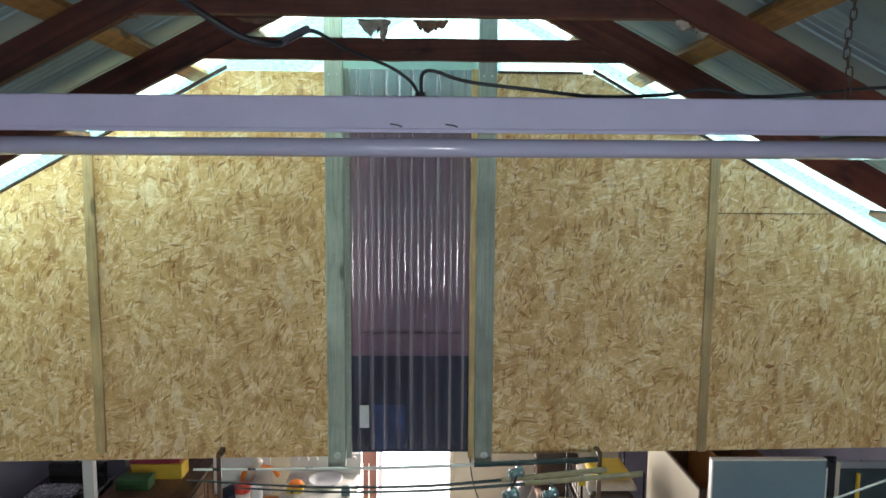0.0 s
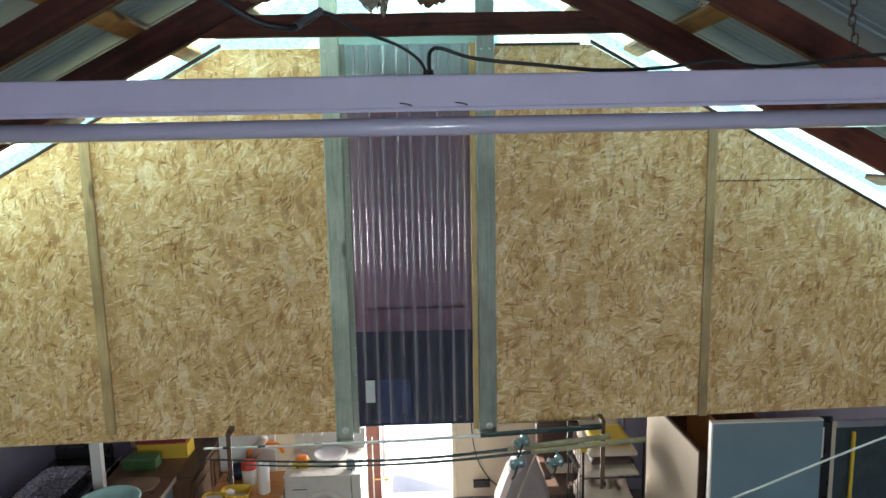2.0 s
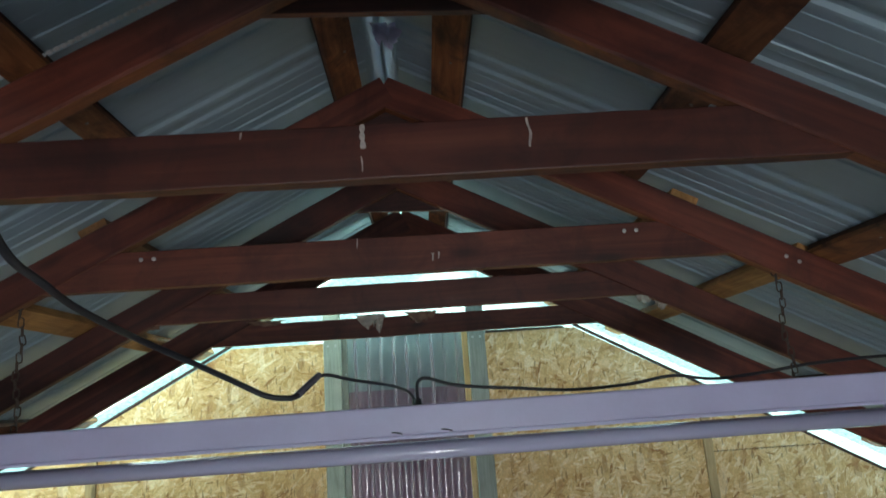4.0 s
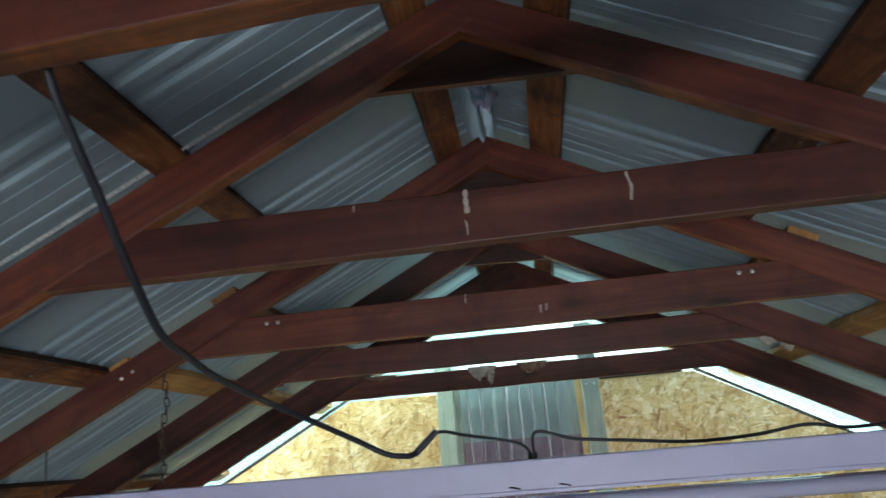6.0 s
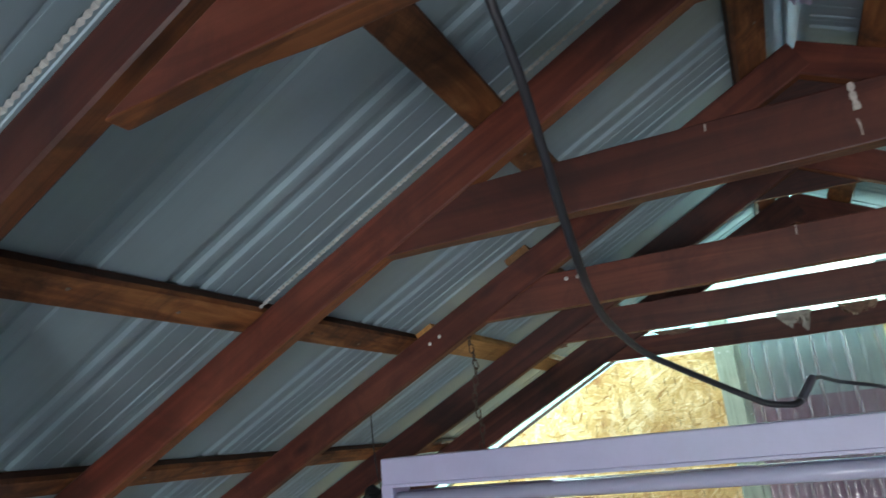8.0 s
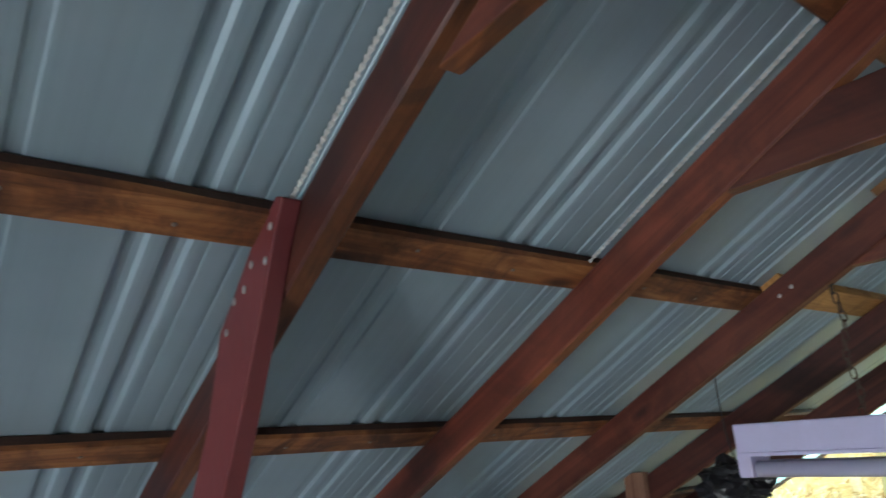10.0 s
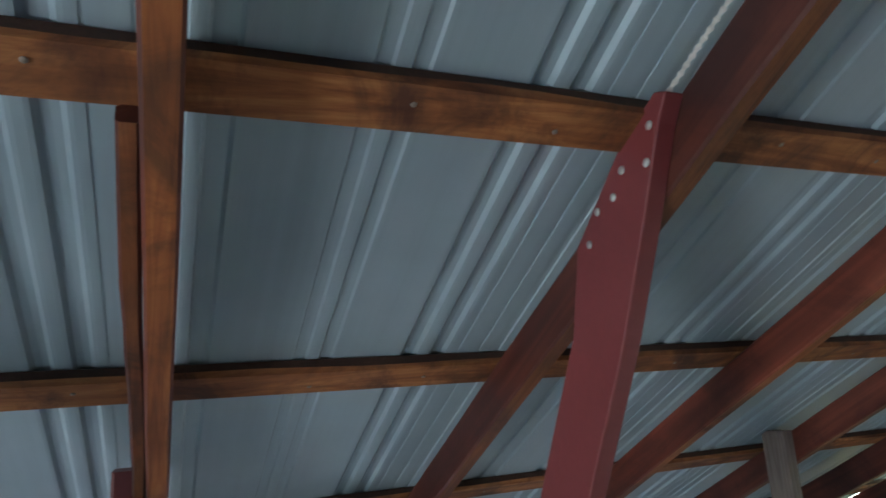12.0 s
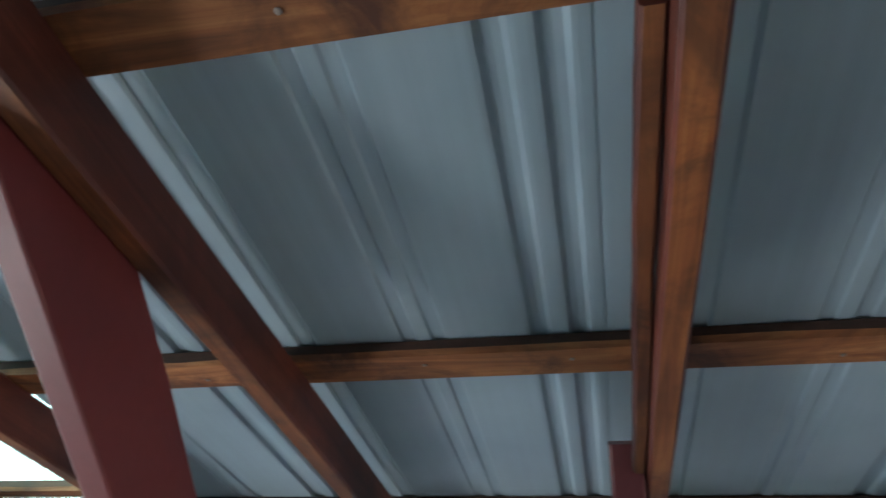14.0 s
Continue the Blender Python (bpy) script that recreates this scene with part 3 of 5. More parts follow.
for side in (-1, 1):
    for k, (u, py0, py1, w) in enumerate(PU[side]):
        L = py1 - py0
        e = empty("purlin", "newer yellow timber roof purlin" if py0 > 1 else "orange-brown roof purlin with dark stains and screw tips", "purlin", "roof purlins")
        bm = bmesh.new()
        n = 90
        rows = []
        for i in range(n + 1):
            y = py0 + L * i / n
            wob = 0.003 * noise.noise((y * 1.7, k * 3 + side, 0))
            arris = 0.011 + 0.006 * noise.noise((y * 4.3, k * 5 + side, 2))
            rows.append([(-w / 2 + 0.003 + wob, y, 0.0005), (-w / 2 + wob, y, arris), (-w / 2 + wob, y, PT), (w / 2 + wob, y, PT), (w / 2 + wob, y, arris), (w / 2 - 0.003 + wob, y, 0.0005)])
        vs = [[bm.verts.new(p) for p in r] for r in rows]
        for a, b in zip(vs, vs[1:]):
            for j in range(6):
                f = bm.faces.new((a[j], a[(j + 1) % 6], b[(j + 1) % 6], b[j]))
                # side faces coloured near black: dark stain plus painted shade below the roofing
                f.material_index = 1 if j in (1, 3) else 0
        bm.faces.new(vs[0])
        bm.faces.new(vs[-1][::-1])
        m = slope_pose(side, u, 0, 0)
        if side < 0:
            m = m @ Matrix.Diagonal((1, -1, 1, 1))
        for v in bm.verts:
            v.co = m @ v.co
        bmesh.ops.recalc_face_normals(bm, faces=bm.faces[:])
        part("purlin_board", bm, [YELLOWPURLIN, YELLOWPURLIN] if py0 > 1 else [PURLIN, DARK_AND_SHADE], e)
        if py0 < 1 and k < 6:
            for row in range(-5, 5):
                for off in (0.215, 0.432):
                    y = SEAM + SHEET_W * row + off + random.uniform(-0.012, 0.012)
                    if Y0 + 0.2 < y < py1 - 0.05 and random.random() < 0.85:
                        p = slope_pose(side, u + random.uniform(-0.010, 0.010), y, -0.001)
                        nrm = -(p.to_3x3() @ Vector((0, 0, 1)))
                        stud(e, p.translation, nrm, 0.62, "screw_tip", TIP_DATA)

# ---- strand-board partition ----
PY = 3.30                         # front face of the boards
part_wall = empty("wall_partition", "hanging partition of raw strand board sheets with pine battens", "wall", kind="structure")
ZB, ZT = 1.646, 3.622


def sheet(xa, xb, seed):
    """One board between two uprights, cut along the roof slope."""
    us = sorted({xa, xb, *[x for x in (-1.085, 0.744) if xa < x < xb]})
    bm = bmesh.new()
    top = lambda x: min(ZT, 3.632 + 0.548 * (x + 1.085), 3.66 - 0.555 * (x - 0.69))
    lo = [bm.verts.new((x, PY, ZB + 0.0145 * x)) for x in us]
    hi = [bm.verts.new((x, PY, top(x))) for x in us]
    lo2 = [bm.verts.new((v.co.x, PY + 0.012, v.co.z)) for v in lo]
    hi2 = [bm.verts.new((v.co.x, PY + 0.012, v.co.z)) for v in hi]
    for i in range(len(us) - 1):
        bm.faces.new((lo[i], lo[i + 1], hi[i + 1], hi[i]))
        bm.faces.new((lo2[i + 1], lo2[i], hi2[i], hi2[i + 1]))
        bm.faces.new((hi[i], hi[i + 1], hi2[i + 1], hi2[i]))
        bm.faces.new((lo[i + 1], lo[i], lo2[i], lo2[i + 1]))
    bm.faces.new((lo[0], hi[0], hi2[0], lo2[0]))
    bm.faces.new((lo[-1], lo2[-1], hi2[-1], hi[-1]))
    part("board", bm, OSB, part_wall)


XPL, XPR = -0.505, 0.165            # inner edges of the two uprights
sheet(-3.0, -1.778, 1)
sheet(XL, -3.003, 5)
sheet(-1.775, XPL - 0.02, 2)
sheet(XPR + 0.02, 1.383, 3)
sheet(1.386, 2.62, 4)
sheet(2.623, XRT, 6)
for xa, xb in ((-1.803, -1.752), (1.352, 1.398)):
    x = (xa + xb) / 2
    part("batten", box(xa, xb, PY - 0.020, PY - 0.002, ZB + 0.02, (3.62 + 0.548 * (x + 1.085) if x < 0 else 3.648 - 0.555 * (x - 0.69))), BATTEN, part_wall, bevel=0.003)
# thin dark saw line across one board
part("joint_strip", box(1.40, 2.12, PY - 0.0035, PY - 0.0005, 2.929, 2.932), DARK_AND_SHADE, part_wall)
for (xa, za), (xb, zb) in (((-2.95, 3.632 + 0.548 * (-2.95 + 1.085)), (-1.085, 3.632)), ((0.744, 3.63), (2.6, 3.66 - 0.555 * (2.6 - 0.69)))):
    bm = bmesh.new()
    vs = [bm.verts.new((x, y, z + dz)) for y in (PY - 0.006, PY + 0.02) for x, z, dz in ((xa, za, 0.002), (xb, zb, 0.002), (xb, zb, 0.016), (xa, za, 0.016))]
    for f in ((0, 1, 2, 3), (7, 6, 5, 4), (0, 4, 5, 1), (2, 6, 7, 3), (1, 5, 6, 2), (0, 3, 7, 4)):
        bm.faces.new([vs[i] for i in f])
    bmesh.ops.recalc_face_normals(bm, faces=bm.faces[:])
    part("edge_trim", bm, DARK_AND_SHADE, part_wall)
part("top_edge_trim", box(XPR + 0.1, 0.69, PY - 0.004, PY + 0.016, ZT, ZT + 0.012), DARK_AND_SHADE, part_wall)

for x0, x1 in ((XPL - 0.09, XPL), (XPR, XPR + 0.09)):
    e = empty("upright_post", "pale green-grey treated timber upright bolted to the partition", "post", "partition uprights")
    bm = timber(3.92 - 1.60, 0.05, x1 - x0, 0.003, 16, x0, 0.004)
    for v in bm.verts:
        v.co = Vector((x0 - v.co.z, PY - 0.03 + v.co.y, 1.60 + v.co.x))
    bmesh.ops.recalc_face_normals(bm, faces=bm.faces[:])
    for f in bm.faces:
        f.material_index = 0
    part("post_timber", bm, GREYPOST, e)
    part("bolt", cyl(((x0 + x1) / 2 + 0.005, PY - 0.064, 1.665), ((x0 + x1) / 2 + 0.005, PY - 0.054, 1.665), 0.012, 6), SCREW, e)
    part("washer", cyl(((x0 + x1) / 2 + 0.005, PY - 0.058, 1.665), ((x0 + x1) / 2 + 0.005, PY - 0.0545, 1.665), 0.019, 16), SCREW, e)
    for k in (-0.02, 0.02):
        stud(e, ((x0 + x1) / 2 + k, PY - 0.056, 3.60), (0, -1, 0), 1.0)

# ---- clear corrugated panel between the uprights ----
e = empty("clear_panel", "clear corrugated plastic sheet fixed between two uprights", "plastic sheet")
bm = bmesh.new()
pitch, amp = 0.0677, 0.0075
nx = 10 * 12
cols = []
for j in range(nx + 1):
    x = XPL + 0.012 + (XPR - XPL - 0.024) * j / nx
    cols.append([bm.verts.new((x, PY + 0.034 - 2 * amp * abs(math.sin(math.pi * (x - XPL) / pitch)), z)) for z in (1.66, 2.6, 3.64)])
for a, b in zip(cols, cols[1:]):
    for k in range(2):
        bm.faces.new((a[k], b[k], b[k + 1], a[k + 1]))
cs = part("corrugated_sheet", bm, CLEAR, e, smooth=True)
cs.visible_shadow = False

for xa, xb in ((XPL, XPL + 0.028), (XPR - 0.03, XPR)):
    part("edge_batten", box(xa, xb, PY - 0.01, PY + 0.014, 1.63, 3.64), BATTEN if xa > 0 else GREYPOST, e, bevel=0.002)
for k in range(12):
    stud(e, (XPL + 0.02, PY - 0.011, 1.8 + 0.15 * k), (0, -1, 0), 0.6)
part("sticker", box(-0.437, -0.388, PY + 0.008, PY + 0.010, 1.79, 1.912), plain("white_label", (0.75, 0.75, 0.74), 0.5), e, "white paper label with small grey print")

NAVYCLOTH = plain("dark_navy_cloth", (0.026, 0.048, 0.085), 0.8, var=0.4, scale=3, fine=0.3)
dc = obj("dark_cloth", box(XPL - 0.02, XPR + 0.02, PY + 0.05, PY + 0.056, 1.64, 2.165), NAVYCLOTH)
tagged(dc, "dark navy cloth hung behind the lower clear panel", "cloth")
part("red_band", box(XPL - 0.02, XPR + 0.02, PY + 0.051, PY + 0.057, 2.168, 2.285), plain("wine_red_cloth", (0.33, 0.23, 0.28), 0.8, var=0.3, scale=6, fine=0.3), dc, "wine red top band")
part("blue_patch", box(-0.37, -0.20, PY + 0.046, PY + 0.049, 1.66, 1.90), plain("blue_print", (0.03, 0.09, 0.26), 0.7, var=0.5, scale=10), dc, "blue printed patch")

# ---- fluorescent fitting ----
LX0, LX1, LYF, LZ = -1.375, 1.145, 1.375, 3.276
lamp = empty("fluorescent_light", "long white twin-tube fluorescent batten hung on chains, switched off", "ceiling light")
part("housing", box(LX0, LX1, LYF, LYF + 0.10, LZ - 0.072, LZ), WHITEPAINT, lamp, bevel=0.004)
part("reflector_lip", box(LX0 + 0.002, LX1 - 0.002, LYF - 0.004, LYF, LZ - 0.078, LZ - 0.069), WHITEPAINT, lamp, bevel=0.0015)
for yy in (LYF + 0.012, LYF + 0.078):
    part("tube", cyl((LX0 + 0.045, yy, LZ - 0.109), (LX1 - 0.045, yy, LZ - 0.109), 0.0195, 24), TUBE, lamp, "milky glass fluorescent tube", smooth=True)
for xa in (LX0, LX1 - 0.036):
    part("tube_socket", box(xa, xa + 0.036, LYF - 0.004, LYF + 0.096, LZ - 0.128, LZ - 0.0725), WHITEPAINT, lamp, bevel=0.004)
for xa in (-0.15, -0.03):
    part("wire_clip", tube([(xa - 0.014, LYF - 0.003, LZ - 0.06), (xa, LYF - 0.006, LZ - 0.062), (xa + 0.012, LYF - 0.004, LZ - 0.066)], 0.0016, 6), BLACK, lamp)

# ---- ridge cap ----
w = 0.19
for ya, yb in ((M0 - 0.05, 1.504), (1.504, M1 + 0.03)):
    bm = bmesh.new()
    rows = []
    for yy in (ya, yb):
        rows.append([bm.verts.new((XR + s * u, yy, rz(u) + 0.056 + (0.012 if u == 0 else 0))) for s, u in ((-1, w), (-1, 0.04), (1, 0.0), (1, 0.04), (1, w))])
    for j in range(4):
        bm.faces.new((rows[0][j], rows[1][j], rows[1][j + 1], rows[0][j + 1]))
    cap = tagged(obj("ridge_cap", bm, METAL), "folded galvanised ridge capping over the roof peak", "ridge cap", kind="structure")
    sol = cap.modifiers.new("thick", "SOLIDIFY")
    sol.thickness = 0.0015
for yy0, yy1 in ((M1 + 0.03, YG + 0.12), (-3.08, M0 - 0.05)):
    bm = bmesh.new()
    rows = [[bm.verts.new((XR + s, yy, rz(abs(s)) + 0.066)) for s in (-w, 0.0, w)] for yy in (yy0, yy1)]
    for j in range(2):
        bm.faces.new((rows[0][j], rows[1][j], rows[1][j + 1], rows[0][j + 1]))
    c2 = tagged(obj("ridge_cap", bm, FIBRE), "translucent ridge capping over the end sheets", "ridge cap", kind="structure")
    sol = c2.modifiers.new("thick", "SOLIDIFY")
    sol.thickness = 0.0015


# ---- braces, posts and patch boards on the trusses ----
def slab(outline, y0, y1):
    """A board with the given outline in x and z."""
    bm = bmesh.new()
    a = [bm.verts.new((x, y0, z)) for x, z in outline]
    b = [bm.verts.new((x, y1, z)) for x, z in outline]
    n = len(outline)
    bm.faces.new(a)
    bm.faces.new(b[::-1])
    for j in range(n):
        bm.faces.new((a[j], b[j], b[(j + 1) % n], a[(j + 1) % n]))
    bmesh.ops.recalc_face_normals(bm, faces=bm.faces[:])
    return bm


brace = empty("roof_brace", "dark red painted diagonal brace board nailed to a rafter", "brace", "roof braces")
outl = [(-1.234, 3.610), (-1.212, 3.601), (-1.234, 3.566), (-1.283, 3.455), (-1.364, 3.289), (-1.485, 3.082), (-2.42, 1.40), (-2.59, 1.40), (-1.630, 3.070), (-1.578, 3.157), (-1.481, 3.318), (-1.442, 3.452), (-1.320, 3.561)]
part("brace_board", slab(outl, 0.087, 0.1175), BRACE, brace, bevel=0.003)
for x, z in ((-1.249, 3.570), (-1.264, 3.524), (-1.315, 3.531), (-1.340, 3.500), (-1.380, 3.490), (-1.408, 3.448)):
    stud(brace, (x, 0.086, z), (0, -1, 0), 1.0)
brace = empty("roof_brace", "dark red painted diagonal brace board nailed to a rafter", "brace", "roof braces")
outl = [(-1.200, 3.545), (-1.325, 3.520), (-1.400, 3.490), (-1.470, 3.375), (-1.533, 3.267), (-1.598, 3.138), (-2.64, 1.40), (-2.48, 1.40), (-1.433, 3.161), (-1.353, 3.291), (-1.273, 3.423)]
part("brace_board", slab(outl, -1.134, -1.0990), BRACE, brace, bevel=0.003)
for x, z in ((-1.27, 3.49), (-1.33, 3.45), (-1.37, 3.40), (-1.42, 3.36)):
    stud(brace, (x, -1.135, z), (0, -1, 0), 1.0)


def wall_post(x, y, w, top, material, label, d=0.045):
    e = empty("roof_post", label, "post", "roof posts")
    bm = timber(top - FLOOR, d, w, 0.003, 14, x * 7 + y, 0.004)
    for v in bm.verts:
        v.co = Vector((x - v.co.z, y + v.co.y, FLOOR + v.co.x))
    for f in bm.faces:
        f.material_index = 0
    bmesh.ops.recalc_face_normals(bm, faces=bm.faces[:])
    part("post_timber", bm, material, e)
    return e


RAWPOST = wood("raw_pink_timber", (0.26, 0.12, 0.07), (0.40, 0.21, 0.13), (0.50, 0.30, 0.20), "z", 0.65)
GREYWOOD = wood("weathered_grey_timber", (0.10, 0.08, 0.075), (0.17, 0.14, 0.13), (0.24, 0.20, 0.18), "z", 0.7)
wall_post(-2.265, 2.05, 0.095, 3.12, RAWPOST, "raw pinkish timber post under a rafter")
wall_post(-2.205, 2.10, 0.07, 3.03, RAWPOST, "raw pinkish timber post under a rafter")
wall_post(-2.355, 1.382, 0.09, 3.062, GREYWOOD, "weathered grey timber post under a rafter")
wall_post(-2.124, -0.548, 0.10, 3.151, BRACE, "dark red painted post topped below a rafter", 0.055)
# patch board lying along one rafter
sb = timber(1.15, 0.024, 0.028, 0.005, 14, 4)
pb = part("sister_board", sb, [RED, RED_RAW], TR[-0.515], "dark red board nailed beside the rafter")
pb.matrix_world = slope_pose(-1, 1.160, -0.5280, -0.016) @ Matrix.Rotation(0.036, 4, "Y")
# strips of foam rope laid along the top of two rafters
ROPE = plain("grey_foam_strip", (0.50, 0.50, 0.48), 0.7, var=0.25, scale=60)
for yy in (0.112, 0.760):
    bm = bmesh.new()
    n = 260
    rings = []
    for i in range(n + 1):
        u = 0.15 + 1.0 * i / n
        m = slope_pose(-1, u, yy, 0.012)
        r = 0.0036 + 0.0016 * math.sin(i * 2.1)
        rings.append([bm.verts.new(m @ Vector((0, r * math.cos(k * 2.094), r * math.sin(k * 2.094)))) for k in range(3)])
    for a, b in zip(rings, rings[1:]):
        for k in range(3):
            bm.faces.new((a[k], a[(k + 1) % 3], b[(k + 1) % 3], b[k]))
    tagged(obj("foam_strip", bm, ROPE), "pale grey foam strip squeezed along a rafter top", "foam strip", "foam strips")

# chalk and paint drips on the collar ties
DRIP = plain("dried_white_paint", (0.50, 0.42, 0.38), 0.7, var=0.3, scale=40)


def drip(truss_ob, x, y, z0, z1, w):
    bm = bmesh.new()
    n = 9
    l, r = [], []
    for i in range(n + 1):
        z = z0 + (z1 - z0) * i / n
        k = w * (0.35 + 0.65 * abs(noise.noise((x * 30, z * 60, 0))) * 1.6)
        c = x + 0.004 * noise.noise((z * 40, x * 10, 3))
        l.append(bm.verts.new((c - k, y, z)))
        r.append(bm.verts.new((c + k, y, z)))
    for i in range(n):
        bm.faces.new((l[i], r[i], r[i + 1], l[i + 1]))
    ob = part("paint_drip", bm, DRIP, truss_ob)
    sol = ob.modifiers.new("thick", "SOLIDIFY")
    sol.thickness = 0.0015


for x, z0, z1, w in ((-0.108, 3.732, 3.69, 0.006), (-0.112, 3.675, 3.65, 0.002), (0.173, 3.728, 3.678, 0.004), (-0.31, 3.728, 3.718, 0.003)):
    drip(TR[0.765], x - 0.05, 0.7685, z0 + 0.012, z1 + 0.010, w)
for x, z0, z1, w in ((-0.015, 3.665, 3.645, 0.004), (0.0, 3.668, 3.65, 0.003), (-0.21, 3.715, 3.69, 0.002)):
    drip(TR[1.405], x - 0.02, 1.4085, z0 - 0.008, z1 - 0.008, w)


# ---- torn scraps hanging under the ties ----
PAPER = plain("torn_grey_paper", (0.42, 0.38, 0.33), 0.8, var=0.3, scale=25)
FLEECE = plain("brown_torn_paper", (0.20, 0.12, 0.08), 0.85, var=0.4, scale=25)


def scrap(x, y, z, w, h, material, seed, label="torn scrap of paper hanging under a roof tie"):
    bm = bmesh.new()
    nx, nz = 9, 6
    g = []
    for j in range(nz + 1):
        row = []
        for i in range(nx + 1):
            fx, fz = i / nx - 0.5, j / nz
            edge = 1 - 0.75 * abs(noise.noise((fx * 5, seed, 0))) - 0.5 * abs(fx)
            row.append(bm.verts.new((x + w * fx * (1 - 0.45 * fz) + 0.012 * noise.noise((fx * 4, fz * 3, seed)), y + 0.02 * noise.noise((fx * 6, fz * 4, seed + 9)), z - h * fz * edge)))
        g.append(row)
    for j in range(nz):
        for i in range(nx):
            bm.faces.new((g[j][i], g[j][i + 1], g[j + 1][i + 1], g[j + 1][i]))
    ob = obj("paper_scrap", bm, material, smooth=True)
    sol = ob.modifiers.new("thick", "SOLIDIFY")
    sol.thickness = 0.001
    tagged(ob, label, "paper scrap", "torn scraps")


ZC = 3.597
for x, w, h, m, sd in ((-0.262, 0.10, 0.055, PAPER, 1), (-0.225, 0.04, 0.075, PAPER, 2), (-0.085, 0.10, 0.045, FLEECE, 3), (-0.04, 0.04, 0.03, FLEECE, 4), (0.735, 0.09, 0.055, PAPER, 5), (0.79, 0.05, 0.05, PAPER, 6), (-0.62, 0.14, 0.02, FLEECE, 7), (-1.02, 0.10, 0.03, FLEECE, 8)):
    zz = ZC if abs(x - XR) < 0.85 else rz(abs(x - XR)) - 0.094
    if x == 0.79:
        zz = rz(0.93) - 0.094
    scrap(x, 2.08, zz, w, h, m, sd)
for x, w, h, sd in ((0.70, 0.03, 0.06, 11), (0.745, 0.02, 0.05, 12), (-1.24, 0.05, 0.03, 13)):
    scrap(x, 2.72, rz(abs(x - XR)) - 0.094, w, h, FLEECE, sd)

# added pale patch: stands in for light showing at the end of a ridge cap
RIDGEGLOW = plain("pale_lavender_ridge_glow", (0.62, 0.58, 0.74), 0.3, var=0.1, scale=20)
scrap(-0.118, 1.2, 4.200, 0.085, 0.085, RIDGEGLOW, 21, "pale patch added for the daylight at the ridge cap end")

# ---- cables and chains ----
CABLE = plain("black_cable_sheath", (0.022, 0.022, 0.028), 0.5, var=0.2)
e = tagged(obj("power_cable", tube([(-0.494, 0.158, 3.697), (-0.490, 0.178, 3.652), (-0.487, 0.215, 3.608), (-0.489, 0.250, 3.578), (-0.495, 0.320, 3.517), (-0.502, 0.400, 3.461), (-0.515, 0.490, 3.447), (-0.523, 0.600, 3.429), (-0.517, 0.780, 3.405), (-0.483, 0.860, 3.381), (-0.419, 0.930, 3.342), (-0.368, 0.955, 3.313), (-0.338, 0.965, 3.306), (-0.314, 0.985, 3.309), (-0.285, 1.060, 3.346)], (0.0046, 0.0056), 10), CABLE, smooth=True), "thick black power cable looping down from a purlin", "cable")
obj("cable_lead", tube([(-0.285, 1.057, 3.344), (-0.271, 1.095, 3.348), (-0.235, 1.19, 3.339), (-0.165, 1.29, 3.326), (-0.126, 1.39, 3.314), (-0.108, 1.42, 3.294), (-0.104, 1.425, 3.276)], 0.0036, 8), CABLE, e, smooth=True)
part("tape_sleeve", tube([(-0.314, 0.985, 3.309), (-0.285, 1.061, 3.347)], 0.0068, 8), plain("grey_tape", (0.14, 0.14, 0.17), 0.5), e, "grey tape sleeve")
tagged(obj("light_cable", tube([(-0.096, 1.425, 3.276), (-0.098, 1.43, 3.310), (-0.094, 1.435, 3.333), (-0.070, 1.44, 3.340), (0.006, 1.44, 3.317), (0.149, 1.44, 3.301), (0.293, 1.44, 3.287), (0.440, 1.44, 3.291), (0.561, 1.44, 3.305), (0.662, 1.44, 3.290), (0.80, 1.44, 3.298), (0.938, 1.44, 3.312), (1.16, 1.45, 3.318), (1.55, 1.44, 3.31)], 0.0042, 8), CABLE, smooth=True), "black flex running along the top of the light fitting", "cable")
obj("gland", cyl((-0.100, 1.425, 3.272), (-0.100, 1.425, 3.291), 0.012, 12), BLACK, lamp)
CHAIN = plain("rusty_chain_steel", (0.10, 0.075, 0.06), 0.55, 0.7, var=0.3, scale=40)


def chain(x, y, z0, z1):
    e = empty("hanging_chain", "thin rusty chain holding the light fitting", "chain", "light chains")
    L, R, r = 0.026, 0.0065, 0.0018
    n = max(2, int((z1 - z0) / 0.021))
    bm = bmesh.new()
    ringn, sec = 14, 6
    rings = []
    for i in range(ringn):
        a = 2 * math.pi * i / ringn
        c = Vector((R * math.cos(a), 0, (L / 2 - R) * (1 if math.sin(a) > 0 else -1) + R * math.sin(a)))
        out = Vector((math.cos(a), 0, math.sin(a)))
        rings.append([bm.verts.new(c + out * r * math.cos(2 * math.pi * k / sec) + Vector((0, 1, 0)) * r * math.sin(2 * math.pi * k / sec)) for k in range(sec)])
    for i in range(ringn):
        for k in range(sec):
            bm.faces.new((rings[i][k], rings[(i + 1) % ringn][k], rings[(i + 1) % ringn][(k + 1) % sec], rings[i][(k + 1) % sec]))
    first = part("link", bm, CHAIN, e, smooth=True)
    for i in range(n):
        ob = first if i == 0 else new("link", first.data)
        ob.parent = e
        z = z0 + (z1 - z0) * (i + 0.5) / n
        ob.matrix_world = pose(x + 0.006 * math.sin(i * 0.8), y, z, random.uniform(-8, 8), random.uniform(-8, 8), 45 + 90 * (i % 2))


chain(-1.083, 1.425, 3.27, 3.60)
chain(0.864, 1.425, 3.27, 3.63)

